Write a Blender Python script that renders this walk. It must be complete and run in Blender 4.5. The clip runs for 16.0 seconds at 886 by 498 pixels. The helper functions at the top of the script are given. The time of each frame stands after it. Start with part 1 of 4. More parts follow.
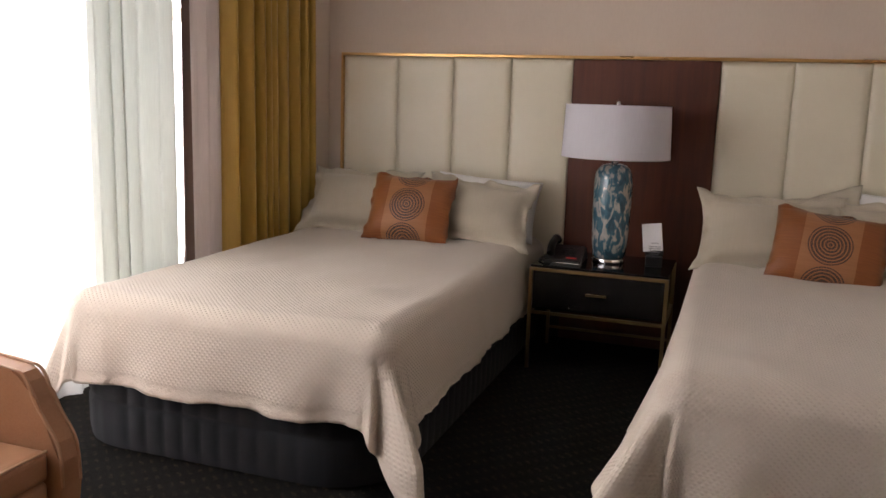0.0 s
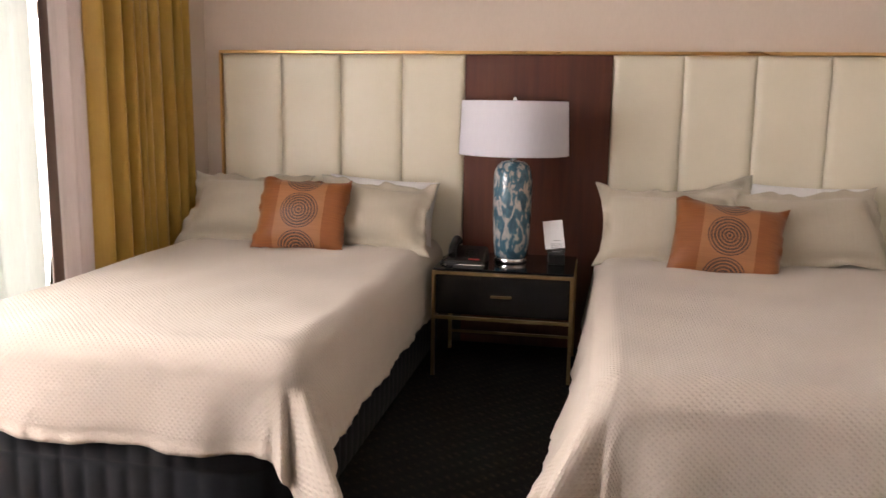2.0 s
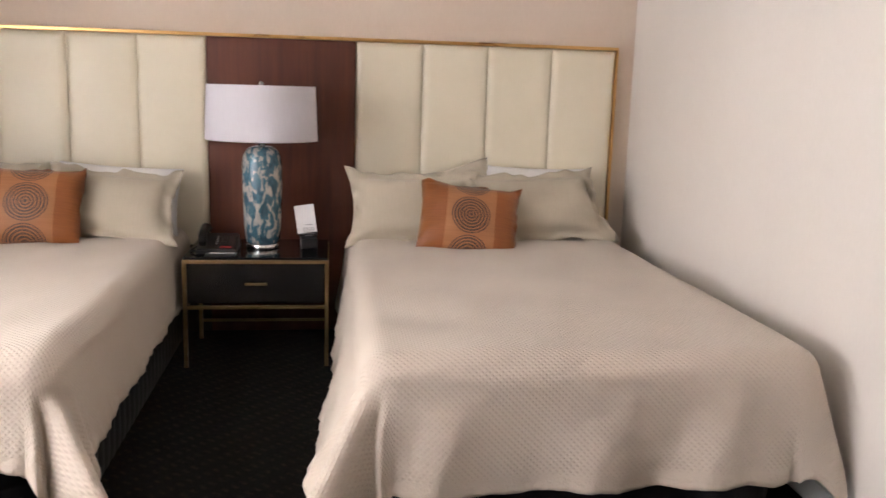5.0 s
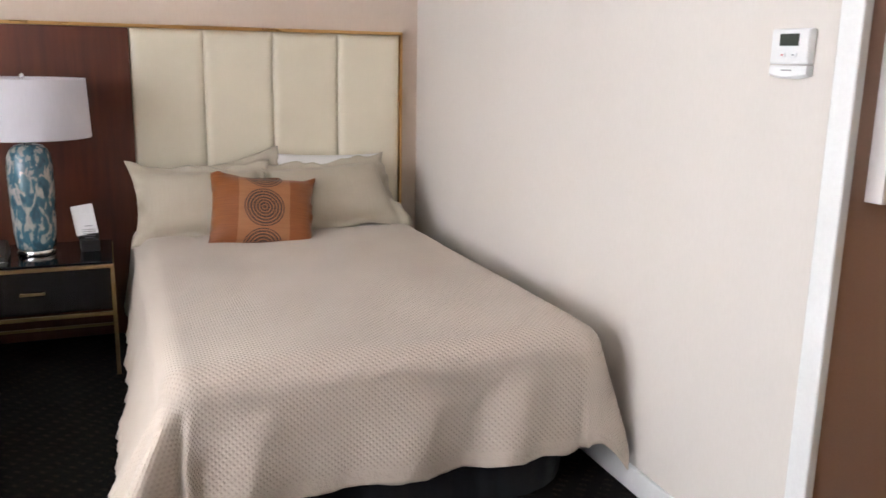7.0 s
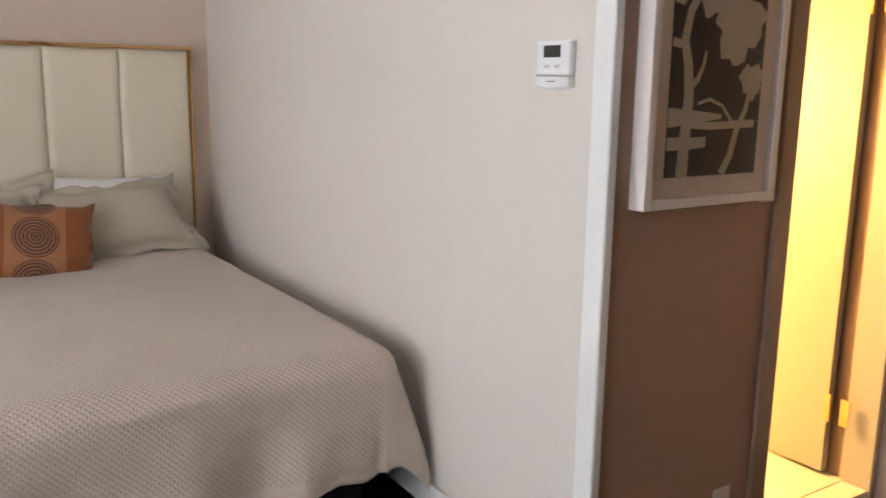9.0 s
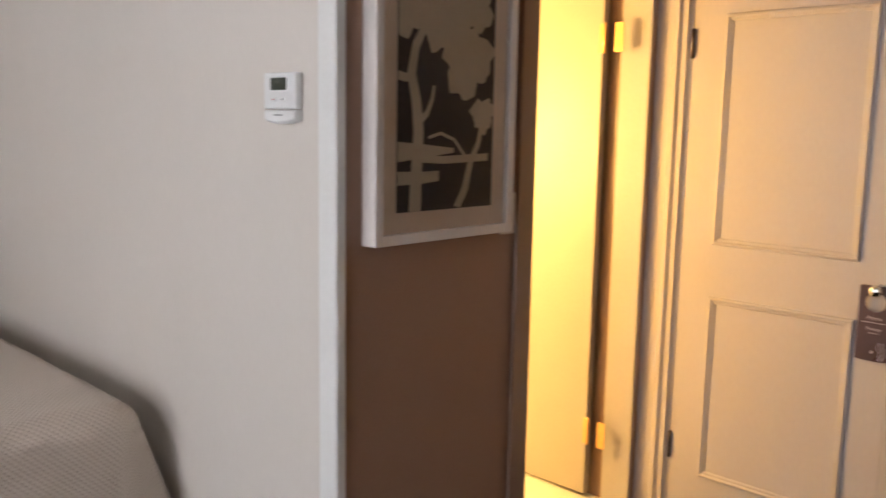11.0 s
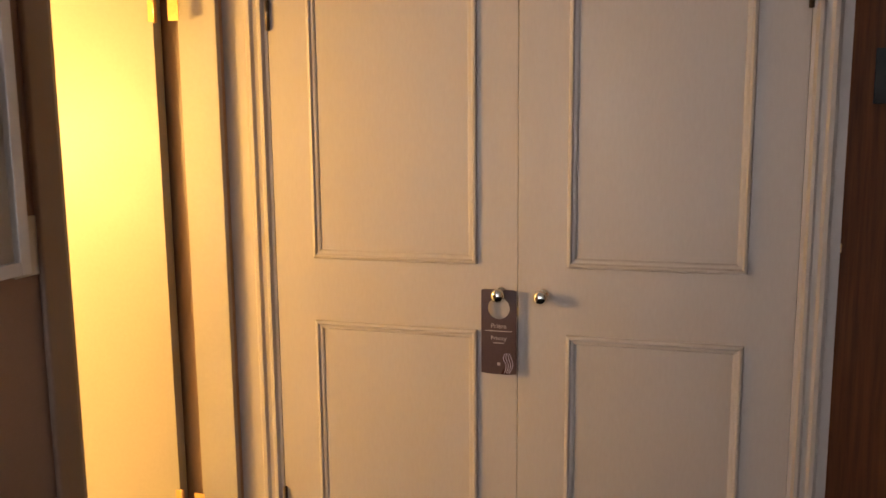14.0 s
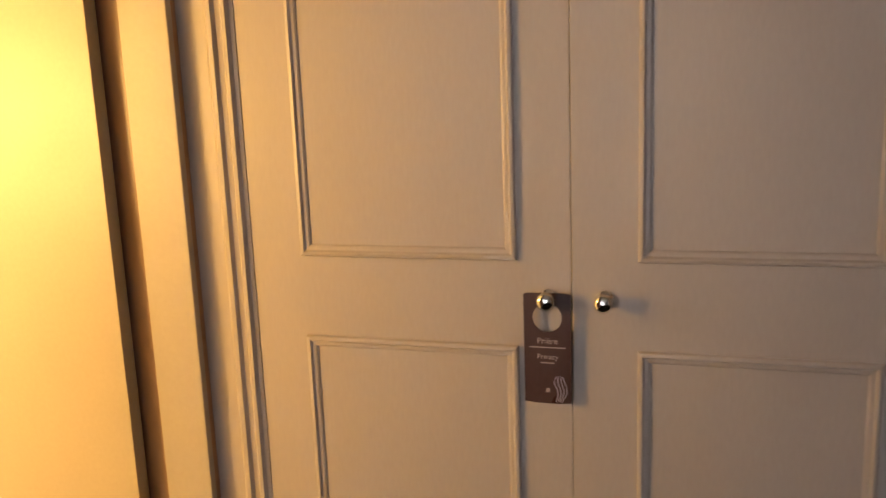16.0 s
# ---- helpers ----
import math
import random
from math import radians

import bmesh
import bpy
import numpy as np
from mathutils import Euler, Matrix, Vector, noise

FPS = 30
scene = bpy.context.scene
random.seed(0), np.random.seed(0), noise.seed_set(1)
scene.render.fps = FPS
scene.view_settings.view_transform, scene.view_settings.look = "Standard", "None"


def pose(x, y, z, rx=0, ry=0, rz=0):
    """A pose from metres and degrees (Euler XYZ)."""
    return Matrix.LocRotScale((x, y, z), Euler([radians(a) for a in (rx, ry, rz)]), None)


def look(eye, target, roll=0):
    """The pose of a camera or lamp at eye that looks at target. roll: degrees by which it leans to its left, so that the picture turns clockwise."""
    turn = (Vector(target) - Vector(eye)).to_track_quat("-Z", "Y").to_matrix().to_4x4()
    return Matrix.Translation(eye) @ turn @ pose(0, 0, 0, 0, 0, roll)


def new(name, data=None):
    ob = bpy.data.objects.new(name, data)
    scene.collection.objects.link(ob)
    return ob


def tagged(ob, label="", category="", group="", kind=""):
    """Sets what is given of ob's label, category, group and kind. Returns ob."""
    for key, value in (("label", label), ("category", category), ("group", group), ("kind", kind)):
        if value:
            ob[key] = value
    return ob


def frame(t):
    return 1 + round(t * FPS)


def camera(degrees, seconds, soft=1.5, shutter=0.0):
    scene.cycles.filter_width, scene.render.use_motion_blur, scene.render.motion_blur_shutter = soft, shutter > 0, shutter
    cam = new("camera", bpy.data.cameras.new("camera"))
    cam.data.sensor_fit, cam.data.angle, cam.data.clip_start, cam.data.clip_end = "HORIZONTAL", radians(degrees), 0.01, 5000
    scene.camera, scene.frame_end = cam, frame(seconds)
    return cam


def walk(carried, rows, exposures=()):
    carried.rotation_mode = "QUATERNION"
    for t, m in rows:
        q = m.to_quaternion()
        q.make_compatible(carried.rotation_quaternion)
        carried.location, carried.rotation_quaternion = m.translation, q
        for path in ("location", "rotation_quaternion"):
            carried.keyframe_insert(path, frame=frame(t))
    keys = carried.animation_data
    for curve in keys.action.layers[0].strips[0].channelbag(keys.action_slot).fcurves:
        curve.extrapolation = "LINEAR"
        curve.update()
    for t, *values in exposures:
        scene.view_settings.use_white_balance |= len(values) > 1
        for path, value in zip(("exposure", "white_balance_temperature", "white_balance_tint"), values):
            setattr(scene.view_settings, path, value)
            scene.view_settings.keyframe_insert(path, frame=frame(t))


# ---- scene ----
cam = camera(55.5, 16.0, shutter=0.5)
PATH = [
    (0, (0.123, -0.166, 1.362), (-0.519, 1.696, 1.015), 1.9),
    (0.5, (0.078, -0.101, 1.365), (-0.538, 1.767, 1.002), 0.7),
    (1, (0.045, -0.054, 1.346), (-0.481, 1.844, 1.001), 0.6),
    (1.5, (0.021, -0.019, 1.349), (-0.44, 1.897, 1.011), 1.4),
    (2, (-0.042, -0.01, 1.342), (-0.401, 1.928, 1.005), 0.9),
    (2.5, (-0.055, 0.0, 1.334), (-0.334, 1.949, 0.987), 1.1),
    (3, (-0.05, -0.013, 1.332), (-0.226, 1.948, 0.981), 1.2),
    (3.5, (-0.059, -0.032, 1.338), (-0.136, 1.935, 0.983), 1.4),
    (6, (-0.163, -0.08, 1.439), (0.363, 1.808, 1.039), 1.7),
    (6.5, (-0.149, -0.074, 1.477), (0.499, 1.77, 1.055), 1.6),
    (7, (-0.141, -0.069, 1.476), (0.587, 1.743, 1.041), 1.1),
    (7.5, (-0.105, -0.057, 1.469), (0.695, 1.724, 1.032), 0.8),
    (8, (-0.057, -0.049, 1.473), (0.829, 1.691, 1.042), 0.4),
    (8.5, (-0.007, -0.041, 1.464), (0.987, 1.645, 1.053), 0.6),
    (11, (0.255, -0.1, 1.457), (1.682, 1.27, 1.162), 1.0),
    (11.5, (0.321, -0.136, 1.448), (1.896, 1.056, 1.134), 1.0),
    (12, (0.399, -0.037, 1.443), (2.127, 0.917, 1.121), 0.2),
    (12.5, (0.496, 0.074, 1.452), (2.318, 0.833, 1.131), -0.7),
    (13, (0.581, 0.126, 1.447), (2.457, 0.727, 1.101), -1.1),
    (13.5, (0.674, 0.17, 1.438), (2.565, 0.721, 1.093), -1.1),
    (14, (0.795, 0.198, 1.439), (2.693, 0.754, 1.14), -0.5),
    (14.5, (0.913, 0.204, 1.434), (2.791, 0.794, 1.077), -0.7),
    (15, (1.018, 0.26, 1.411), (2.903, 0.825, 1.054), -0.8),
    (15.5, (1.161, 0.332, 1.394), (3.066, 0.861, 1.087), -1.0),
    (16, (1.305, 0.395, 1.409), (3.187, 0.959, 1.033), -2.2),
]
EXPOSURES = [
    (0.0, -0.80, 6600, 15), (0.5, -0.68, 6700, 16), (1.0, -0.48, 6750, 16), (1.5, -0.25, 6750, 16), (2.0, -0.12, 6750, 16), (3.5, 0.08, 6750, 16),
    (6.0, 0.05, 6250, 12), (7.0, 0.08, 6100, 11), (8.5, -0.26, 6150, 11), (11.0, -0.66, 6150, 12), (12.5, -0.90, 6500, 13), (14.5, -1.14, 6450, 13), (16.0, -1.30, 6450, 13),
]
walk(cam, [(t, look(eye, target, roll)) for t, eye, target, roll in PATH], EXPOSURES)

# ---- world and lights ----
world = bpy.data.worlds.new("world")
scene.world = world
world.use_nodes = True
_wn = world.node_tree.nodes
_sky = _wn.new("ShaderNodeTexSky")
_sky.sky_type = "NISHITA"
_sky.sun_disc = False
_sky.sun_elevation, _sky.sun_rotation = radians(48), radians(-90)
world.node_tree.links.new(_sky.outputs[0], _wn["Background"].inputs[0])
_wn["Background"].inputs[1].default_value = 0.08


def area_lamp(name, m, sx, sy, power, color):
    d = bpy.data.lights.new(name, "AREA")
    d.shape, d.size, d.size_y, d.energy, d.color = "RECTANGLE", sx, sy, power, color
    ob = new(name, d)
    ob.matrix_world = m
    return ob


def point_lamp(name, at, power, color, radius):
    d = bpy.data.lights.new(name, "POINT")
    d.energy, d.color, d.shadow_soft_size = power, color, radius
    ob = new(name, d)
    ob.location = at
    return ob


# daylight lamp outside the window, and the bathroom's unseen warm lamp at vanity height
area_lamp("window_daylight", look((-3.0, 1.95, 1.42), (0, 1.95, 1.05)), 4.6, 2.3, 400, (1.0, 0.965, 0.96))
point_lamp("bathroom_lamp", (1.82, 2.60, 1.38), 385, (1.0, 0.585, 0.155), 0.22)

# ---- materials ----


def material(name, rough=0.6, metal=0.0):
    m = bpy.data.materials.new(name)
    m.use_nodes = True
    b = m.node_tree.nodes["Principled BSDF"]
    b.inputs["Roughness"].default_value = rough
    b.inputs["Metallic"].default_value = metal
    return m, m.node_tree.nodes, m.node_tree.links, b


def coords(n, l, kind="Object", scale=(1, 1, 1)):
    tc, mp = n.new("ShaderNodeTexCoord"), n.new("ShaderNodeMapping")
    mp.inputs["Scale"].default_value = scale
    l.new(tc.outputs[kind], mp.inputs[0])
    return mp.outputs[0]


def noise_tex(n, l, vec, scale, detail=4.0, rough=0.55):
    t = n.new("ShaderNodeTexNoise")
    t.inputs["Scale"].default_value, t.inputs["Detail"].default_value, t.inputs["Roughness"].default_value = scale, detail, rough
    l.new(vec, t.inputs["Vector"])
    return t.outputs["Fac"]


def ramp(n, l, fac, stops):
    r = n.new("ShaderNodeValToRGB")
    while len(r.color_ramp.elements) < len(stops):
        r.color_ramp.elements.new(0.5)
    for e, (p, c) in zip(r.color_ramp.elements, stops):
        e.position, e.color = p, (*c, 1)
    l.new(fac, r.inputs[0])
    return r.outputs[0]


def maths(n, l, op, a, b=0.0, c=None):
    m = n.new("ShaderNodeMath")
    m.operation = op
    for i, v in enumerate((a, b, c)):
        if v is None:
            continue
        if isinstance(v, (int, float)):
            m.inputs[i].default_value = v
        else:
            l.new(v, m.inputs[i])
    return m.outputs[0]


def mix_color(n, l, fac, a, b):
    m = n.new("ShaderNodeMix")
    m.data_type = "RGBA"
    for s, v in ((m.inputs[0], fac), (m.inputs[6], a), (m.inputs[7], b)):
        if isinstance(v, (int, float)):
            s.default_value = v
        elif isinstance(v, tuple):
            s.default_value = (*v, 1)
        else:
            l.new(v, s)
    return m.outputs[2]


def bump(n, l, b, height, strength, distance):
    u = n.new("ShaderNodeBump")
    u.inputs["Strength"].default_value, u.inputs["Distance"].default_value = strength, distance
    l.new(height, u.inputs["Height"])
    l.new(u.outputs[0], b.inputs["Normal"])


def mottled(name, c1, c2, rough, big=3.0, fine=60.0, relief=0.15, dist=0.002, metal=0.0, scale=(1, 1, 1)):
    m, n, l, b = material(name, rough, metal)
    v = coords(n, l, "Object", scale)
    f = maths(n, l, "ADD", maths(n, l, "MULTIPLY", noise_tex(n, l, v, big), 0.6), maths(n, l, "MULTIPLY", noise_tex(n, l, v, fine, 6), 0.4))
    l.new(ramp(n, l, f, [(0.34, c1), (0.66, c2)]), b.inputs["Base Color"])
    r = maths(n, l, "MULTIPLY_ADD", noise_tex(n, l, v, big * 2.3), 0.16, rough - 0.08)
    l.new(r, b.inputs["Roughness"])
    bump(n, l, b, noise_tex(n, l, v, fine, 5), relief, dist)
    return m


def weave(name, c1, c2, rough, pitch, relief=0.25, sheen=0.25):
    """Woven cloth: crossed threads with slubs."""
    m, n, l, b = material(name, rough)
    v = coords(n, l, "Object")
    a = noise_tex(n, l, coords(n, l, "Object", (8, 1 / pitch, 1 / pitch)), 1.0, 2)
    c = noise_tex(n, l, coords(n, l, "Object", (1 / pitch, 8, 8)), 1.0, 2)
    f = maths(n, l, "ADD", maths(n, l, "MULTIPLY", a, 0.35), maths(n, l, "MULTIPLY", c, 0.35))
    f = maths(n, l, "ADD", f, maths(n, l, "MULTIPLY", noise_tex(n, l, v, 5), 0.3))
    l.new(ramp(n, l, f, [(0.36, c1), (0.64, c2)]), b.inputs["Base Color"])
    b.inputs["Sheen Weight"].default_value = sheen
    bump(n, l, b, maths(n, l, "ADD", a, c), relief, 0.001)
    return m


M = {}
M["wall"] = mottled("wall_paper", (0.67, 0.62, 0.57), (0.715, 0.665, 0.615), 0.85, 1.5, 140, 0.12, 0.001, 0.0, (1, 1, 0.25))
M["wall_warm"] = mottled("warm_wall_paper", (0.65, 0.535, 0.44), (0.695, 0.58, 0.48), 0.85, 1.5, 140, 0.12, 0.001, 0.0, (1, 1, 0.25))
M["brown"] = mottled("brown_wall_paint", (0.34, 0.204, 0.142), (0.375, 0.23, 0.163), 0.7, 1.2, 160, 0.12, 0.001)
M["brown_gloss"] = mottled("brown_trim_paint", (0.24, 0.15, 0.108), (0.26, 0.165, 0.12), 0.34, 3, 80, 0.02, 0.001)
M["white"] = mottled("white_trim_paint", (0.76, 0.76, 0.75), (0.83, 0.83, 0.82), 0.4, 4, 90, 0.08, 0.001)
M["ceiling"] = mottled("ceiling_paint", (0.66, 0.65, 0.63), (0.72, 0.71, 0.69), 0.9, 2, 90, 0.2, 0.001)
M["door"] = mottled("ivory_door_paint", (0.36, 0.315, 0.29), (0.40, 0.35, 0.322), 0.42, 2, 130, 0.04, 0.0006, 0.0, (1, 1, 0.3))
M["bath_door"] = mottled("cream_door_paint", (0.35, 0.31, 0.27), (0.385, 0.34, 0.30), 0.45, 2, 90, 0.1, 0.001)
M["bath_wall"] = mottled("bathroom_paint", (0.70, 0.66, 0.58), (0.75, 0.71, 0.63), 0.6, 2, 80, 0.1, 0.001)
M["vinyl"] = mottled("cream_vinyl", (0.74, 0.665, 0.51), (0.795, 0.72, 0.57), 0.33, 4, 260, 0.25, 0.0012)
M["brass"] = mottled("brushed_brass", (0.62, 0.36, 0.13), (0.78, 0.50, 0.22), 0.30, 6, 120, 0.05, 0.0005, 1.0, (0.2, 1, 1))
M["old_brass"] = mottled("dull_brass", (0.30, 0.19, 0.085), (0.42, 0.28, 0.14), 0.38, 8, 120, 0.05, 0.0005, 1.0)
M["chrome"] = mottled("chrome", (0.80, 0.80, 0.80), (0.88, 0.88, 0.88), 0.10, 4, 40, 0.0, 0.0005, 1.0)
M["black"] = mottled("black_lacquer", (0.008, 0.007, 0.007), (0.014, 0.012, 0.012), 0.22, 5, 90, 0.04, 0.0005)
M["blacktop"] = mottled("black_glass_top", (0.006, 0.006, 0.007), (0.010, 0.010, 0.011), 0.10, 5, 90, 0.01, 0.0003)
M["plastic_black"] = mottled("black_plastic", (0.005, 0.005, 0.0055), (0.010, 0.010, 0.011), 0.4, 8, 200, 0.1, 0.0005)
M["plastic_white"] = mottled("white_plastic", (0.76, 0.76, 0.76), (0.82, 0.82, 0.82), 0.4, 8, 200, 0.05, 0.0005)
M["switch"] = mottled("ivory_plastic", (0.60, 0.52, 0.45), (0.66, 0.58, 0.50), 0.4, 8, 200, 0.05, 0.0005)
M["lcd"] = mottled("grey_display", (0.045, 0.055, 0.045), (0.07, 0.08, 0.065), 0.2, 8, 100, 0.0, 0.0005)
M["paper"] = mottled("white_paper", (0.70, 0.69, 0.70), (0.77, 0.76, 0.77), 0.8, 8, 120, 0.05, 0.0005)
M["ink"] = mottled("grey_ink", (0.20, 0.20, 0.21), (0.28, 0.28, 0.29), 0.8, 8, 120, 0.05, 0.0005)
M["red"] = mottled("red_plastic", (0.45, 0.03, 0.03), (0.55, 0.05, 0.04), 0.4, 8, 120, 0.05, 0.0005)
M["hinge"] = mottled("dark_bronze", (0.07, 0.05, 0.04), (0.12, 0.09, 0.07), 0.4, 9, 100, 0.1, 0.0005, 1.0)
M["linen"] = weave("taupe_linen", (0.47, 0.41, 0.315), (0.53, 0.465, 0.365), 0.85, 0.0016, 0.3, 0.2)
M["white_cotton"] = weave("white_cotton", (0.76, 0.74, 0.72), (0.83, 0.81, 0.79), 0.85, 0.0012, 0.2)
M["gold"] = weave("gold_curtain_satin", (0.42, 0.24, 0.032), (0.53, 0.325, 0.055), 0.45, 0.0015, 0.15, 0.3)
M["brown_edge"] = weave("brown_curtain_band", (0.15, 0.095, 0.075), (0.20, 0.13, 0.105), 0.7, 0.0015, 0.2)
M["skirt"] = weave("charcoal_quilted_cloth", (0.0042, 0.0043, 0.0075), (0.0085, 0.0087, 0.0135), 0.85, 0.002, 0.4, 0.05)
M["leather"] = mottled("tan_leather", (0.37, 0.18, 0.09), (0.46, 0.24, 0.13), 0.42, 5, 240, 0.25, 0.0015)
M["piping"] = mottled("tan_piping", (0.46, 0.26, 0.15), (0.54, 0.33, 0.20), 0.45, 5, 200, 0.2, 0.001)
M["frame"] = mottled("white_lacquered_frame", (0.74, 0.69, 0.66), (0.80, 0.75, 0.72), 0.35, 4, 90, 0.05, 0.0005)
M["mat"] = mottled("cream_mat_board", (0.78, 0.655, 0.535), (0.82, 0.70, 0.58), 0.85, 4, 160, 0.1, 0.0005)
M["art_dark"] = mottled("dark_print", (0.022, 0.018, 0.018), (0.05, 0.04, 0.04), 0.5, 6, 90, 0.05, 0.0005)
M["art_light"] = mottled("cream_print", (0.54, 0.465, 0.35), (0.61, 0.53, 0.41), 0.55, 9, 90, 0.05, 0.0005)
M["tag"] = mottled("plum_card", (0.045, 0.021, 0.022), (0.062, 0.031, 0.031), 0.30, 5, 100, 0.02, 0.0005)
M["tag_print"] = mottled("pale_print", (0.34, 0.29, 0.28), (0.40, 0.35, 0.33), 0.5, 5, 100, 0.02, 0.0005)
M["lilac_print"] = mottled("lilac_print", (0.40, 0.36, 0.48), (0.50, 0.46, 0.58), 0.5, 15, 100, 0.02, 0.0005)


def wood_mat(name, c1, c2, c3, rough, scale, coat=0.0):
    m, n, l, b = material(name, rough)
    v = coords(n, l, "Object", scale)
    g = noise_tex(n, l, v, 1.0, 8, 0.62)
    big = noise_tex(n, l, coords(n, l, "Object", tuple(s * 0.16 for s in scale)), 1.0, 3)
    f = maths(n, l, "ADD", maths(n, l, "MULTIPLY", g, 0.6), maths(n, l, "MULTIPLY", big, 0.4))
    l.new(ramp(n, l, f, [(0.36, c1), (0.5, c2), (0.66, c3)]), b.inputs["Base Color"])
    b.inputs["Coat Weight"].default_value = coat
    b.inputs["Coat Roughness"].default_value = 0.2
    bump(n, l, b, g, 0.08, 0.001)
    return m


M["mahogany"] = wood_mat("red_mahogany_veneer", (0.066, 0.0125, 0.003), (0.096, 0.019, 0.0048), (0.125, 0.028, 0.0075), 0.48, (26, 26, 2.0), 0.05)
M["entry_wood"] = wood_mat("brown_oak_veneer", (0.12, 0.033, 0.005), (0.20, 0.060, 0.011), (0.28, 0.092, 0.019), 0.62, (50, 55, 2.5), 0.0)
M["dark_wood"] = wood_mat("dark_wood", (0.02, 0.010, 0.006), (0.035, 0.018, 0.010), (0.05, 0.025, 0.014), 0.4, (40, 40, 4), 0.1)


def carpet_mat():
    m, n, l, b = material("dark_patterned_carpet", 0.95)
    v = coords(n, l, "Object")
    sep = n.new("ShaderNodeSeparateXYZ")
    l.new(v, sep.inputs[0])
    # short dashes in a woven lattice, brown-gold on black
    u = maths(n, l, "ADD", sep.outputs[0], sep.outputs[1])
    w = maths(n, l, "SUBTRACT", sep.outputs[0], sep.outputs[1])
    a = maths(n, l, "SINE", maths(n, l, "MULTIPLY", u, 118.0))
    c = maths(n, l, "SINE", maths(n, l, "MULTIPLY", w, 59.0))
    d = maths(n, l, "MULTIPLY", maths(n, l, "GREATER_THAN", a, 0.35), maths(n, l, "GREATER_THAN", c, 0.1))
    k = maths(n, l, "MULTIPLY", d, ramp(n, l, noise_tex(n, l, v, 75, 2), [(0.42, (0, 0, 0)), (0.62, (1, 1, 1))]))
    base = ramp(n, l, noise_tex(n, l, v, 260, 3), [(0.35, (0.0028, 0.0022, 0.0019)), (0.65, (0.0085, 0.0068, 0.0056))])
    l.new(mix_color(n, l, k, base, (0.034, 0.024, 0.015)), b.inputs["Base Color"])
    bump(n, l, b, noise_tex(n, l, v, 420, 2), 0.6, 0.004)
    b.inputs["Specular IOR Level"].default_value = 0.15
    return m


M["carpet"] = carpet_mat()


def coverlet_mat(name, plain):
    """Woven bedspread; raised waffle relief unless it is the plain hem band."""
    m, n, l, b = material(name, 0.8)
    uv = coords(n, l, "UV")
    sep = n.new("ShaderNodeSeparateXYZ")
    l.new(uv, sep.inputs[0])
    big = noise_tex(n, l, uv, 2.2, 3)
    fine = noise_tex(n, l, uv, 320, 3)
    f = maths(n, l, "ADD", maths(n, l, "MULTIPLY", big, 0.55), maths(n, l, "MULTIPLY", fine, 0.45))
    col = ramp(n, l, f, [(0.36, (0.565, 0.48, 0.40)), (0.64, (0.62, 0.53, 0.445))])
    if plain:
        l.new(col, b.inputs["Base Color"])
        bump(n, l, b, noise_tex(n, l, coords(n, l, "UV", (55, 55, 1)), 1.0, 3), 0.6, 0.010)
    else:
        k = 2 * math.pi / 0.029
        a = maths(n, l, "SINE", maths(n, l, "MULTIPLY", maths(n, l, "ADD", sep.outputs[0], sep.outputs[1]), k * 0.72))
        c = maths(n, l, "SINE", maths(n, l, "MULTIPLY", maths(n, l, "SUBTRACT", sep.outputs[0], sep.outputs[1]), k * 0.72))
        h = maths(n, l, "MULTIPLY", maths(n, l, "MULTIPLY", a, a), maths(n, l, "MULTIPLY", c, c))
        l.new(col, b.inputs["Base Color"])
        bump(n, l, b, maths(n, l, "ADD", h, maths(n, l, "MULTIPLY", fine, 0.12)), 0.55, 0.0046)
    b.inputs["Sheen Weight"].default_value = 0.2
    return m


M["coverlet"] = coverlet_mat("oatmeal_waffle_coverlet", False)
M["hem"] = coverlet_mat("oatmeal_hem", True)


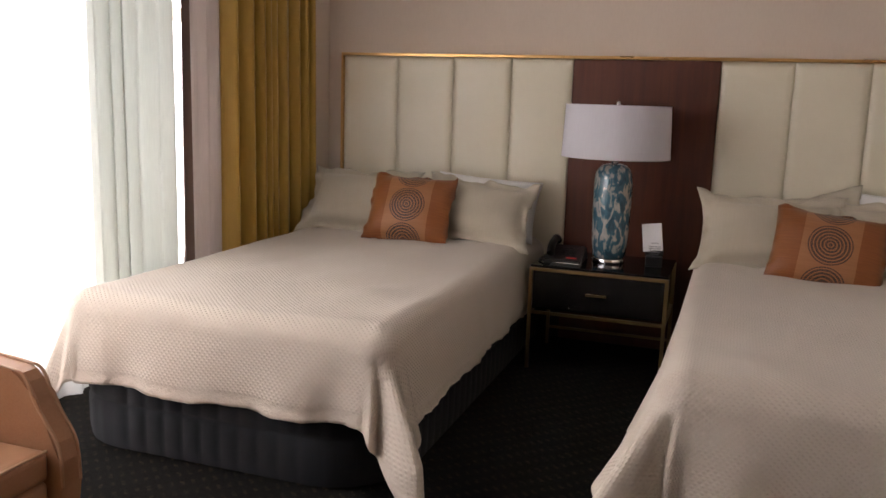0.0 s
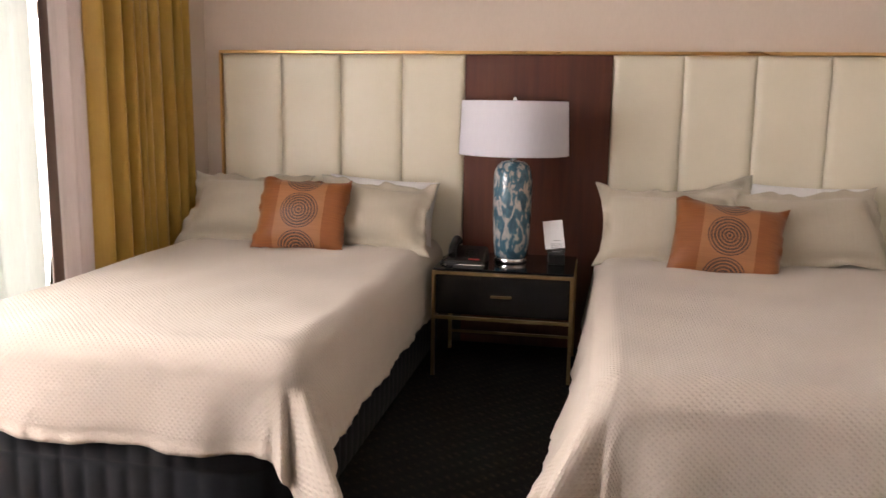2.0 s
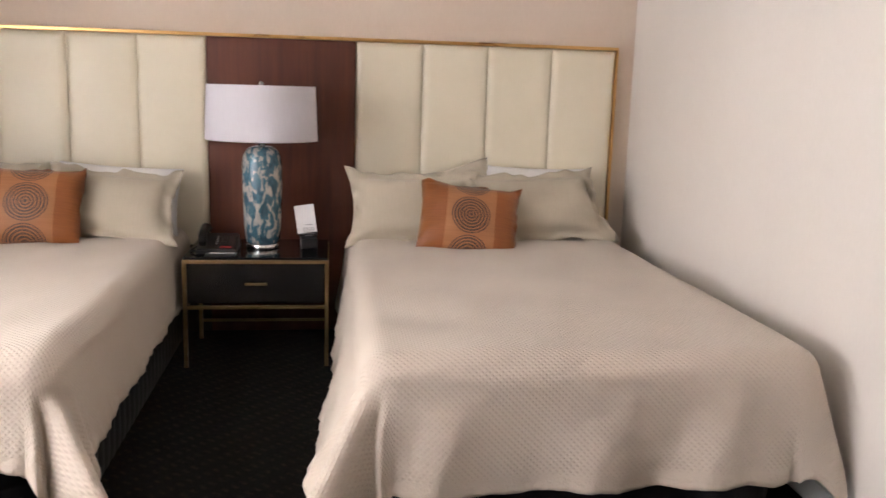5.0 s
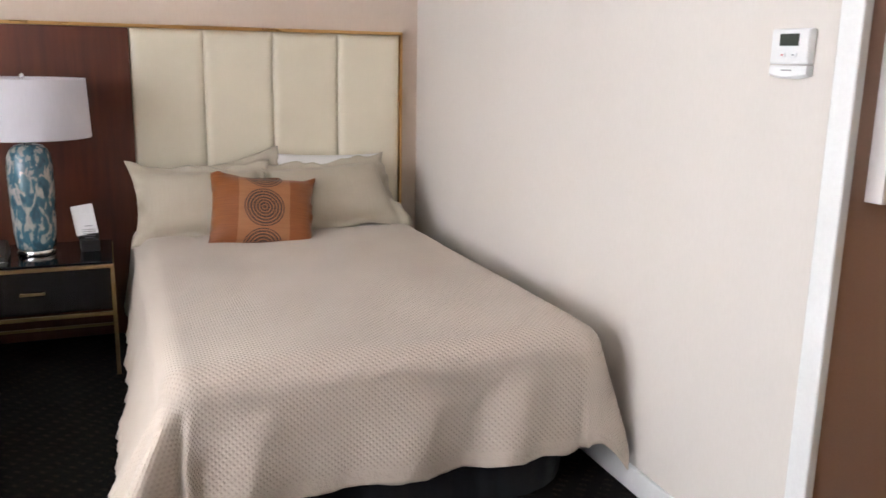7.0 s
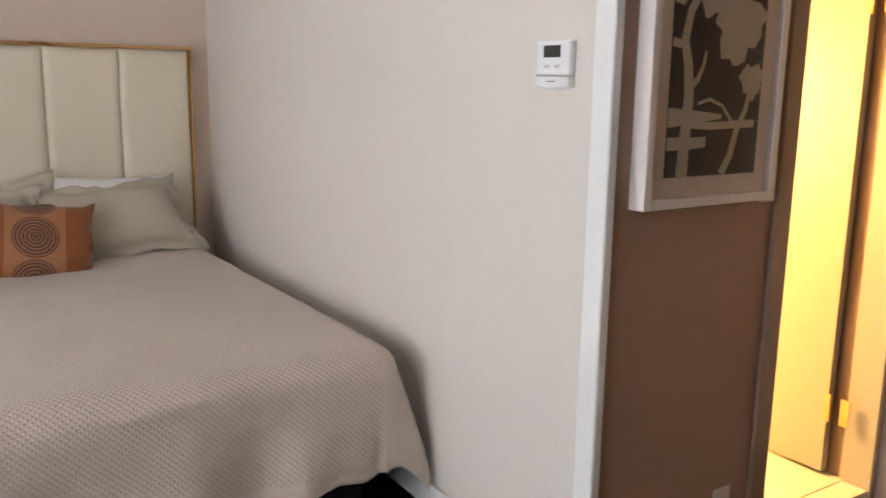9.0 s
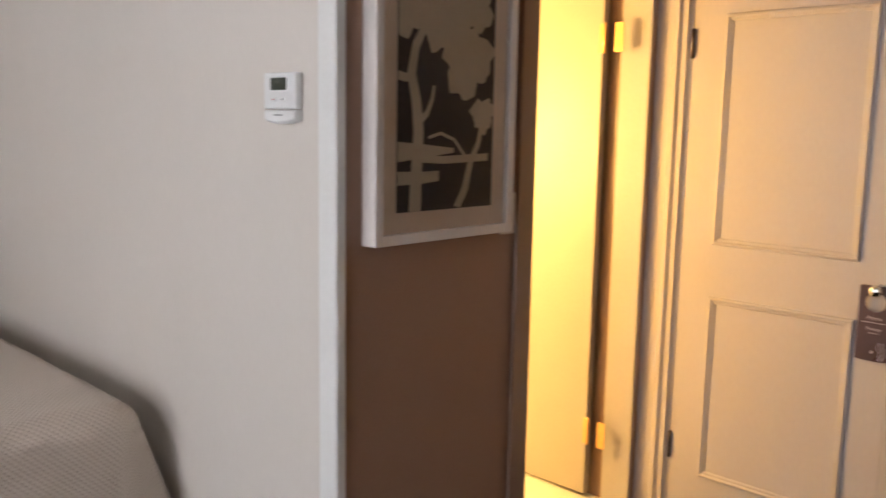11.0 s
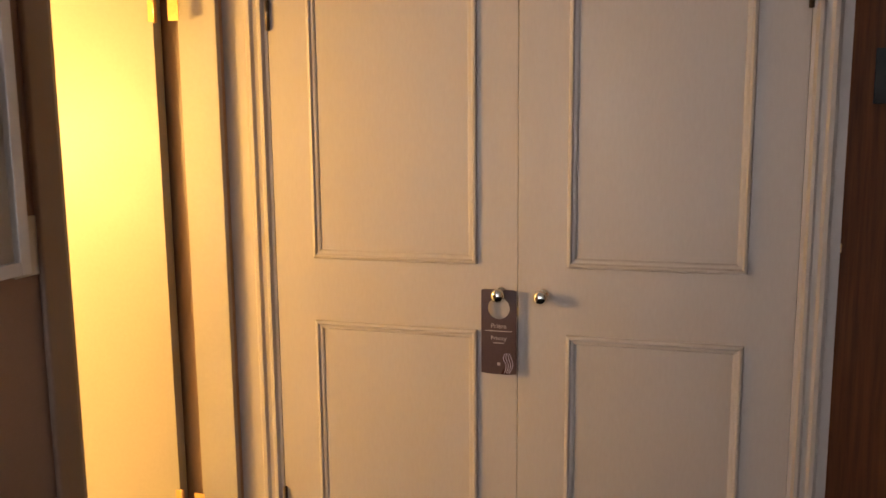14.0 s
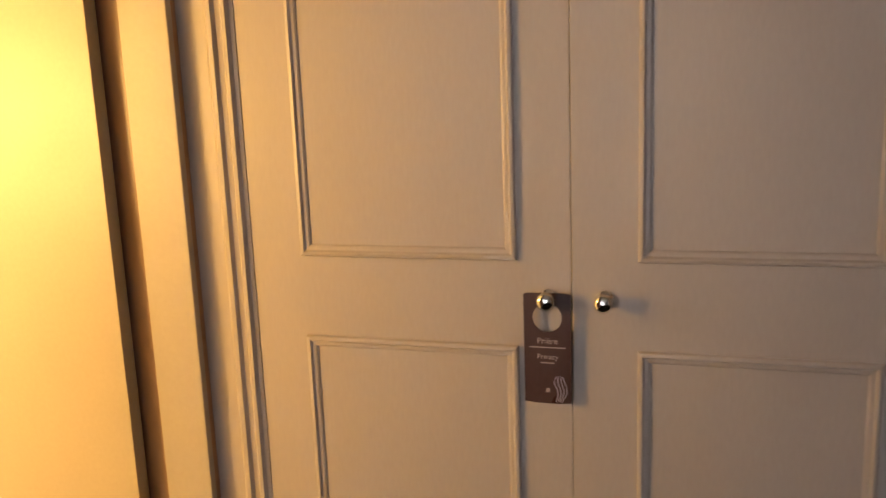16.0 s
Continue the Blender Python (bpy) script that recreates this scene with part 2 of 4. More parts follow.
def cushion_mat():
    """Copper silk with a paler centre band and dashed rings."""
    m, n, l, b = material("copper_ring_silk", 0.5)
    uv = coords(n, l, "UV")
    sep = n.new("ShaderNodeSeparateXYZ")
    l.new(uv, sep.inputs[0])
    x, y = sep.outputs[0], sep.outputs[1]
    streak = noise_tex(n, l, coords(n, l, "UV", (6, 160, 1)), 1.0, 4)
    side = ramp(n, l, streak, [(0.3, (0.215, 0.060, 0.008)), (0.7, (0.275, 0.084, 0.014))])
    band = ramp(n, l, streak, [(0.3, (0.32, 0.125, 0.046)), (0.7, (0.38, 0.158, 0.062))])
    inband = maths(n, l, "LESS_THAN", maths(n, l, "ABSOLUTE", x), 0.125)
    col = mix_color(n, l, inband, side, band)
    # ring centres repeat along the band
    yy = maths(n, l, "SUBTRACT", y, maths(n, l, "MULTIPLY", maths(n, l, "ROUND", maths(n, l, "DIVIDE", y, 0.205)), 0.205))
    r = maths(n, l, "SQRT", maths(n, l, "ADD", maths(n, l, "MULTIPLY", x, x), maths(n, l, "MULTIPLY", yy, yy)))
    ring = maths(n, l, "GREATER_THAN", maths(n, l, "SINE", maths(n, l, "MULTIPLY", r, 2 * math.pi / 0.0155)), -0.42)
    ang = maths(n, l, "ARCTAN2", yy, x)
    dash = maths(n, l, "GREATER_THAN", maths(n, l, "SINE", maths(n, l, "MULTIPLY", ang, 52)), -0.80)
    inside = maths(n, l, "LESS_THAN", r, 0.098)
    k = maths(n, l, "MULTIPLY", maths(n, l, "MULTIPLY", ring, dash), maths(n, l, "MULTIPLY", inside, inband))
    l.new(mix_color(n, l, maths(n, l, "MULTIPLY", k, 0.97), col, (0.022, 0.017, 0.020)), b.inputs["Base Color"])
    bump(n, l, b, noise_tex(n, l, coords(n, l, "UV", (9, 14, 1)), 1.0, 4), 0.35, 0.012)
    b.inputs["Sheen Weight"].default_value = 0.12
    return m


M["cushion"] = cushion_mat()


def lamp_glass_mat():
    """Glazed ceramic with teal and grey-white dabs, under a gloss coat."""
    m, n, l, b = material("teal_dappled_glaze", 0.18)
    v = coords(n, l, "Object", (25, 25, 12))
    warp = noise_tex(n, l, v, 0.9, 2)
    t = n.new("ShaderNodeTexNoise")
    t.inputs["Scale"].default_value, t.inputs["Detail"].default_value, t.inputs["Distortion"].default_value = 1.25, 3.0, 0.7
    l.new(v, t.inputs["Vector"])
    c = ramp(n, l, t.outputs["Fac"], [(0.36, (0.42, 0.40, 0.375)), (0.455, (0.30, 0.31, 0.31)), (0.49, (0.035, 0.13, 0.185)), (0.68, (0.010, 0.06, 0.10))])
    l.new(mix_color(n, l, maths(n, l, "MULTIPLY", warp, 0.18), c, (0.30, 0.30, 0.30)), b.inputs["Base Color"])
    b.inputs["Coat Weight"].default_value = 0.7
    b.inputs["Coat Roughness"].default_value = 0.08
    return m


M["glaze"] = lamp_glass_mat()


def translucent_cloth(name, color, see, pass_through):
    """Thin cloth: part open weave, part light passing through, part plain cloth."""
    m, n, l, b = material(name, 0.9)
    v = coords(n, l, "Object", (1, 1, 0.05))
    f = noise_tex(n, l, v, 260, 2)
    l.new(ramp(n, l, f, [(0.3, tuple(c * 0.92 for c in color)), (0.7, color)]), b.inputs["Base Color"])
    tr = n.new("ShaderNodeBsdfTranslucent")
    tr.inputs[0].default_value = (*color, 1)
    op = n.new("ShaderNodeBsdfTransparent")
    m1, m2 = n.new("ShaderNodeMixShader"), n.new("ShaderNodeMixShader")
    m1.inputs[0].default_value, m2.inputs[0].default_value = pass_through, see
    l.new(b.outputs[0], m1.inputs[1])
    l.new(tr.outputs[0], m1.inputs[2])
    l.new(m1.outputs[0], m2.inputs[1])
    l.new(op.outputs[0], m2.inputs[2])
    l.new(m2.outputs[0], n["Material Output"].inputs[0])
    return m


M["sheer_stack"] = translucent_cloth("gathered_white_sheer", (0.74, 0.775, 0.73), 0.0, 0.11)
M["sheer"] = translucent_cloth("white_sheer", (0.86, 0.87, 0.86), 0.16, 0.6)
M["cream_curtain"] = translucent_cloth("blush_curtain", (0.78, 0.71, 0.68), 0.0, 0.10)
M["shade"] = translucent_cloth("white_lampshade_cloth", (0.90, 0.885, 0.93), 0.0, 0.5)

m_, n_, l_, b_ = material("clear_glass", 0.0)
b_.inputs["Transmission Weight"].default_value = 1.0
b_.inputs["IOR"].default_value = 1.05
M["glass"] = m_


def glazing_mat():
    """Thin picture glass: clear, with a faint mirror gloss."""
    m, n, l, b = material("picture_glazing", 0.02)
    clear, gloss, mix, fres = n.new("ShaderNodeBsdfTransparent"), n.new("ShaderNodeBsdfGlossy"), n.new("ShaderNodeMixShader"), n.new("ShaderNodeFresnel")
    gloss.inputs["Roughness"].default_value = 0.03
    fres.inputs["IOR"].default_value = 1.12
    l.new(fres.outputs[0], mix.inputs[0])
    l.new(clear.outputs[0], mix.inputs[1])
    l.new(gloss.outputs[0], mix.inputs[2])
    l.new(mix.outputs[0], n["Material Output"].inputs[0])
    return m


M["glazing"] = glazing_mat()


def tile_mat():
    m, n, l, b = material("pale_floor_tile", 0.3)
    v = coords(n, l, "Object")
    l.new(ramp(n, l, noise_tex(n, l, v, 6, 6), [(0.35, (0.66, 0.64, 0.60)), (0.65, (0.76, 0.74, 0.70))]), b.inputs["Base Color"])
    return m


M["tile"] = tile_mat()

# ---- mesh makers ----


def finish(name, bm, mats, smooth=False, parent=None):
    me = bpy.data.meshes.new(name)
    bmesh.ops.recalc_face_normals(bm, faces=bm.faces)
    bm.to_mesh(me)
    bm.free()
    for m in (mats if isinstance(mats, (list, tuple)) else [mats]):
        me.materials.append(M[m])
    if smooth:
        for p in me.polygons:
            p.use_smooth = True
    ob = new(name, me)
    if parent:
        ob.parent = parent
    return ob


def add_box(bm, x0, x1, y0, y1, z0, z1, bevel=0.0, seg=2):
    r = bmesh.ops.create_cube(bm, size=1.0)
    bmesh.ops.scale(bm, vec=(x1 - x0, y1 - y0, z1 - z0), verts=r["verts"])
    bmesh.ops.translate(bm, vec=((x0 + x1) / 2, (y0 + y1) / 2, (z0 + z1) / 2), verts=r["verts"])
    if bevel:
        es = list({e for v in r["verts"] for e in v.link_edges})
        bmesh.ops.bevel(bm, geom=es, offset=bevel, segments=seg, affect="EDGES", profile=0.5)


def box(name, x0, x1, y0, y1, z0, z1, mat, bevel=0.0, parent=None, seg=2):
    bm = bmesh.new()
    add_box(bm, x0, x1, y0, y1, z0, z1, bevel, seg)
    return finish(name, bm, mat, False, parent)


def add_lathe(bm, profile, steps=40, cx=0.0, cy=0.0, axis="Z"):
    rings = []
    for r, z in profile:
        ring = []
        for i in range(steps):
            a = 2 * math.pi * i / steps
            p = (cx + r * math.cos(a), cy + r * math.sin(a), z)
            ring.append(bm.verts.new(p))
        rings.append(ring)
    for a, b in zip(rings, rings[1:]):
        for i in range(steps):
            bm.faces.new((a[i], a[(i + 1) % steps], b[(i + 1) % steps], b[i]))
    return rings


def lathe(name, profile, mat, steps=40, parent=None, close=True, smooth=True):
    bm = bmesh.new()
    rings = add_lathe(bm, profile, steps)
    if close:
        bm.faces.new(rings[0][::-1])
        bm.faces.new(rings[-1])
    ob = finish(name, bm, mat, smooth, parent)
    return ob


def sweep_rect(name, path, section, mat, parent=None, closed=True):
    """A moulding: the section (offset inwards, height) swept round a closed rectangle of corners (u, v) in the YZ plane facing -x."""
    bm = bmesh.new()
    n = len(path)
    cu, cv = sum(p[0] for p in path) / n, sum(p[1] for p in path) / n
    rings = []
    for u, v in path:
        su, sv = (1 if cu > u else -1), (1 if cv > v else -1)
        rings.append([bm.verts.new((-h, u + su * o, v + sv * o)) for o, h in section])
    for i in range(n):
        a, b = rings[i], rings[(i + 1) % n]
        for j in range(len(section) - 1):
            bm.faces.new((a[j], b[j], b[j + 1], a[j + 1]))
    return finish(name, bm, mat, False, parent)


def empty(name, at=(0, 0, 0)):
    ob = new(name)
    ob.location = at
    return ob


def tube(name, points, radius, mat, parent=None, cyclic=False):
    cu = bpy.data.curves.new(name, "CURVE")
    cu.dimensions, cu.bevel_depth, cu.bevel_resolution, cu.resolution_u = "3D", radius, 3, 8
    sp = cu.splines.new("BEZIER")
    sp.bezier_points.add(len(points) - 1)
    for p, co in zip(sp.bezier_points, points):
        p.co, p.handle_left_type, p.handle_right_type = co, "AUTO", "AUTO"
    sp.use_cyclic_u = cyclic
    ob0 = bpy.data.objects.new(name, cu)
    me = bpy.data.meshes.new_from_object(ob0)
    bpy.data.objects.remove(ob0)
    me.name = name
    me.materials.clear()
    me.materials.append(M[mat])
    for p in me.polygons:
        p.use_smooth = True
    ob = new(name, me)
    if parent:
        ob.parent = parent
    return ob


def text_mesh(name, body, size, mat, m, parent=None):
    cu = bpy.data.curves.new(name, "FONT")
    cu.body, cu.size, cu.align_x, cu.extrude = body, size, "CENTER", 0.0002
    ob0 = bpy.data.objects.new(name, cu)
    me = bpy.data.meshes.new_from_object(ob0)
    bpy.data.objects.remove(ob0)
    me.name = name
    me.materials.clear()
    me.materials.append(M[mat])
    ob = new(name, me)
    if parent:
        ob.parent = parent
    ob.matrix_local = m
    return ob


def structure(ob, label="", category=""):
    return tagged(ob, label, category, kind="structure")


# ---- the shell of the room ----
XW, XR, XN, YH, YS, ZC = -2.66, 1.508, 1.572, 4.66, -2.6, 2.62   # window wall, bed wall at its corner and at the headboard, headboard wall, back wall, ceiling
YB, XC = 1.452, 2.915                                  # brown wall, closet doors

structure(box("floor", -2.9, 4.2, -2.8, 4.9, -0.12, 0.0, "carpet"), "dark brown patterned carpet", "floor")
structure(box("ceiling", -2.9, 4.2, -2.8, 4.9, ZC, ZC + 0.1, "ceiling"), "plain white ceiling", "ceiling")
structure(box("wall_north", -2.9, XN + 0.11, YH, YH + 0.15, 0.0, ZC, "wall_warm"), "beige papered wall behind the headboard", "wall")


def bed_wall():
    """The wall beside the bed, which runs a little out of square, and its baseboard."""
    def slab(name, d0, d1, y0, y1, z1, mat, bevel):
        bm = bmesh.new()
        add_box(bm, d0, d1, y0, y1, 0.0, z1, bevel)
        for v in bm.verts:
            v.co.x += XR + (XN - XR) * (v.co.y - YB) / (YH - YB)
        return finish(name, bm, mat)

    structure(slab("wall_east", 0.0, 0.11, YB + 0.004, YH, ZC, "wall", 0), "pale beige papered wall beside the bed", "wall")
    structure(slab("baseboard", -0.016, -0.001, YB + 0.06, YH - 0.001, 0.095, "white", 0.005), "white painted baseboard", "baseboard")


bed_wall()
structure(box("wall_south", -2.9, 4.2, YS - 0.15, YS, 0.0, ZC, "wall"), "beige papered wall", "wall")
structure(box("wall_pier", -2.9, -2.33, 4.47, YH, 0.0, ZC, "wall_warm"), "beige wall pier beside the curtain", "wall")


def window_wall():
    bm = bmesh.new()
    add_box(bm, XW - 0.2, XW, YS, 4.47, 0.0, 0.18)
    add_box(bm, XW - 0.2, XW, YS, 4.47, 2.45, ZC)
    add_box(bm, XW - 0.2, XW, YS, -0.5, 0.18, 2.45)
    add_box(bm, XW - 0.2, XW, 4.05, 4.47, 0.18, 2.45)
    structure(finish("wall_west", bm, "wall"), "beige wall round a wide window", "wall")


window_wall()


def window_frame():
    e = empty("window_1", (XW - 0.1, 1.0, 0.18))
    structure(e, "wide white-framed window behind sheer curtains", "window")
    for y in (-0.46, 1.04, 2.53, 4.01):
        box("mullion", -0.04, 0.04, y - 1.0 - 0.04, y - 1.0 + 0.04, 0.0, 2.27, "white", 0.006, e)
    for i in range(3):
        y0, y1 = ((-0.42, 1.00), (1.08, 2.49), (2.57, 3.97))[i]
        for z0 in (0.0, 1.55, 2.2):
            box("rail", -0.035, 0.035, y0 - 1.0, y1 - 1.0, z0, z0 + 0.07, "white", 0.006, e)
        p = box("pane", -0.004, 0.004, y0 - 1.0, y1 - 1.0, 0.07, 2.2, "glass", 0, e)
        p.visible_shadow = False


window_frame()

# brown wall with the bathroom doorway (x 2.285 to 2.88)
XD0, XD1 = 2.242, 2.905


def brown_wall():
    bm = bmesh.new()
    add_box(bm, XR + 0.004, XD0, YB, YB + 0.11, 0.0, ZC)
    add_box(bm, XD0, XD1, YB, YB + 0.11, 2.06, ZC)
    add_box(bm, XD1, XC + 0.09, YB, YB + 0.11, 0.0, ZC)
    structure(finish("wall_brown", bm, "brown"), "matt chocolate-brown painted wall", "wall")


brown_wall()
structure(box("corner_trim", XR - 0.012, XR + 0.02, YB - 0.012, YB + 0.058, 0.0, ZC, "white", 0.006), "white painted corner moulding", "trim")
structure(box("door_casing", XD0 - 0.075, XD0, YB - 0.016, YB - 0.001, 0.0, 2.12, "brown_gloss", 0.006), "brown painted door casing", "trim")
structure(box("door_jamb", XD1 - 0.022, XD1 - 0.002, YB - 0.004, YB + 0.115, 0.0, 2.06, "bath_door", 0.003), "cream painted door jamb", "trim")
structure(box("door_jamb", XD0 - 0.001, XD0 + 0.018, YB - 0.004, YB + 0.115, 0.0, 2.06, "brown_gloss", 0.003), "brown painted door jamb", "trim")
# added block closes the lit gap by the door; its brown stands for shade
structure(box("door_gap_block", XD1 - 0.014, 2.99, YB + 0.1155, YB + 0.34, 0.0, 2.06, "brown_gloss", 0.002), "added brown block for the shade in the gap behind the door jamb", "trim")
structure(box("door_head", XD0 + 0.018, XD1 - 0.022, YB - 0.004, YB + 0.115, 2.04, 2.06, "door", 0.003), "ivory painted door head", "trim")


def baseboards():
    for name, a in (("baseboard", (-2.33, XN - 0.018, YH - 0.016, YH - 0.001, 0.0, 0.095)),
                    ("baseboard", (XR + 0.03, XD0 - 0.076, YB - 0.014, YB - 0.001, 0.0, 0.09))):
        structure(box(name, *a, "white" if a[0] < 1.52 else "brown_gloss", 0.005), "painted baseboard", "baseboard")


baseboards()

# bathroom: tiled floor, plain walls
structure(box("floor_bathroom", XR + 0.11, 4.0, YB + 0.10, 3.6, 0.0, 0.046, "tile", 0.002), "pale tiled bathroom floor", "floor")
structure(box("threshold", XD0 + 0.019, XD1 - 0.023, YB + 0.002, YB + 0.099, 0.0, 0.044, "tile", 0.004), "pale stone doorway threshold", "trim")
structure(box("wall_bathroom_north", XR + 0.11, 4.2, 3.6, 3.7, 0.0, ZC, "bath_wall"), "pale bathroom wall", "wall")
structure(box("wall_bathroom_east", 4.0, 4.2, YB + 0.11, 3.6, 0.0, ZC, "bath_wall"), "pale bathroom wall", "wall")
structure(box("wall_bathroom_west", XN + 0.112, XN + 0.13, YB + 0.112, 3.6, 0.0, ZC, "bath_wall"), "pale bathroom wall", "wall")
structure(box("wall_bathroom_south", XC + 0.09, 4.0, YB, YB + 0.11, 0.0, ZC, "bath_wall"), "pale bathroom wall", "wall")

# closet front and the entry hall
YC0, YC1 = -0.146, 1.451      # closet wall's ends
DL, DM, DR = 1.310, 0.617, -0.058


def closet_wall():
    bm = bmesh.new()
    add_box(bm, XC + 0.006, XC + 0.09, DL, YC1, 0.0, ZC)
    add_box(bm, XC + 0.006, XC + 0.09, YC0, DR, 0.0, ZC)
    add_box(bm, XC + 0.006, XC + 0.09, DR, DL, 2.07, ZC)
    add_box(bm, XC + 0.09, 3.9, YC0, YC0 + 0.09, 0.0, ZC)
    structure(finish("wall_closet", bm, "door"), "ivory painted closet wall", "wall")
    structure(box("wall_closet_back", 3.5, 3.58, YC0 + 0.09, YB, 0.0, ZC, "wall"), "plain closet back wall", "wall")


closet_wall()
# brown here is chosen to cut bounced light; south and west walls are unseen
structure(box("wall_hall_east", 3.92, 4.2, YS, YC0 + 0.2, 0.0, ZC, "brown"), "dark wall at the entry", "wall")
structure(box("wall_hall_south", XR, 3.92, -1.45, -1.34, 0.0, ZC, "brown"), "unseen hall wall, brown to cut bounced light", "wall")
structure(box("wall_hall_west", XR, XR + 0.11, YS, -1.45, 0.0, ZC, "brown"), "brown wall", "wall")


def closet_casing():
    """Stepped casing round the pair of doors: three beads, one swept section."""
    sec = [(0.0, 0.0), (0.0, 0.016), (0.008, 0.022), (0.018, 0.022), (0.024, 0.014), (0.036, 0.013), (0.042, 0.019), (0.050, 0.019), (0.056, 0.010), (0.064, 0.008), (0.064, 0.0)]
    bm = bmesh.new()
    x = XC + 0.006
    for s, y in ((1, DL), (-1, DR)):
        a = [bm.verts.new((x - h, y + s * (0.064 - o), 0.0)) for o, h in sec]
        b = [bm.verts.new((x - h, y + s * (0.064 - o), 2.07 + 0.064 - o)) for o, h in sec]
        for j in range(len(sec) - 1):
            bm.faces.new((a[j], a[j + 1], b[j + 1], b[j]))
        if s == 1:
            first = b
    for j in range(len(sec) - 1):
        bm.faces.new((first[j], first[j + 1], b[j + 1], b[j]))
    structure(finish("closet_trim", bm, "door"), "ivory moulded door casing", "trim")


closet_casing()

# ---- closet doors ----


def knob(parent, at):
    k = lathe("knob", [(0.0, -0.001), (0.019, 0.0), (0.019, 0.004), (0.009, 0.006), (0.008, 0.016), (0.014, 0.021), (0.0185, 0.029), (0.0175, 0.037), (0.011, 0.042), (0.0, 0.043)], "chrome", 32, parent, False)
    k.matrix_local = Matrix.Translation(at) @ pose(0, 0, 0, 0, -90, 0)
    return k


def closet_door(y0, y1, p0, p1, knob_y, hinge_y):
    """A leaf between y0 < y1 with two moulded panels between p0 < p1."""
    e = empty("closet_door", (XC, (y0 + y1) / 2, 0.0))
    oy = (y0 + y1) / 2
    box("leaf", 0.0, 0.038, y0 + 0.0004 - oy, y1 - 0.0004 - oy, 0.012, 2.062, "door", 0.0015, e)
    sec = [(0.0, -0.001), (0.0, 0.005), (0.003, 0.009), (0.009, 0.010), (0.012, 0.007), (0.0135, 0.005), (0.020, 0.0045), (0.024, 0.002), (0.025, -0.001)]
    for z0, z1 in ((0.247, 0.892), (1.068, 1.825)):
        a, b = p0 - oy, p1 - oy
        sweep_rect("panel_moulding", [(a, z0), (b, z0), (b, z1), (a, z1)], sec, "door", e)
    knob(e, (0.0, knob_y - oy, 0.992))
    for z in (0.335, 1.735):
        h = lathe("hinge", [(0.0, -0.05), (0.006, -0.048), (0.006, 0.048), (0.0, 0.05)], "hinge", 12, e, False)
        h.location = (-0.006, hinge_y - oy, z)
    return tagged(e, "ivory painted closet door with two moulded panels and chrome knob", "door", "pair of closet doors")


closet_door(DM, DL, 0.725, 1.193, 0.664, DL - 0.004)
closet_door(DR, DM, 0.056, 0.490, 0.553, DR + 0.004)


def door_tag():
    """Card with a round hole, hung over the knob."""
    e = empty("door_hanger", (XC - 0.016, 0.664, 0.992))
    w, top, bot, hole = 0.047, 0.014, -0.214, -0.036
    bm = bmesh.new()
    n = 48
    inner, outer = [], []
    for i in range(n):
        a = 2 * math.pi * i / n
        c, s = math.cos(a), math.sin(a)
        r = 0.029
        inner.append(bm.verts.new((0, r * c, hole + r * s)))
        k = min((w / abs(c)) if abs(c) > 1e-6 else 9, ((top - hole) / s) if s > 1e-6 else ((bot - hole) / s if s < -1e-6 else 9))
        outer.append(bm.verts.new((0, k * c, hole + k * s)))
    for i in range(n):
        j = (i + 1) % n
        bm.faces.new((inner[i], inner[j], outer[j], outer[i]))
    r = bmesh.ops.extrude_face_region(bm, geom=list(bm.faces))
    bmesh.ops.translate(bm, vec=(0.0012, 0, 0), verts=[v for v in r["geom"] if isinstance(v, bmesh.types.BMVert)])
    finish("card", bm, "tag", False, e)
    turn = Matrix.Rotation(radians(-90), 4, "Z") @ Matrix.Rotation(radians(90), 4, "X")
    for body, size, z in (("Prière", 0.017, -0.089), ("Privacy", 0.015, -0.121)):
        text_mesh("lettering", body, size, "tag_print", Matrix.Translation((-0.0008, 0, z)) @ turn, e)
    for z, wd in ((-0.098, 0.036), (-0.130, 0.014)):
        box("small_print", -0.0008, -0.0002, -wd, wd, z, z + 0.002, "tag_print", 0, e)
    for i in range(4):
        x = -0.020 - 0.004 * i
        tube("swirl", [(-0.0012, x + 0.004, bot + 0.004), (-0.0012, x - 0.002 * i, bot + 0.025), (-0.0012, x + 0.007 - 0.003 * i, bot + 0.045), (-0.0012, x + 0.003, bot + 0.058)], 0.0008, "lilac_print", e)
    box("emblem", -0.0008, -0.0002, -0.004, 0.004, -0.190, -0.182, "tag_print", 0, e)
    tagged(e, "plum door hanger card with privacy lettering on the knob", "door hanger")


door_tag()

# ---- bathroom door, standing open into the bathroom ----


def bath_door():
    e = empty("bathroom_door", (XD1 - 0.062, YB + 0.165, 0.062))
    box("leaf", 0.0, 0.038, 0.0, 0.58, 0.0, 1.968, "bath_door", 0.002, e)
    for z in (0.253, 1.703):
        box("hinge", -0.002, 0.0, -0.002, 0.014, z - 0.05, z + 0.05, "brass", 0.001, e)
        h = lathe("hinge_pin", [(0.0, -0.055), (0.006, -0.052), (0.006, 0.052), (0.0, 0.055)], "brass", 12, e, False)
        h.location = (-0.002, -0.008, z)
        box("hinge_leaf", -0.0065, -0.0042, -0.085, -0.052, z - 0.05, z + 0.05, "brass", 0.0005, e)
    tagged(e, "white painted bathroom door with brass hinges, open inwards", "door")


bath_door()

# ---- entry door ----


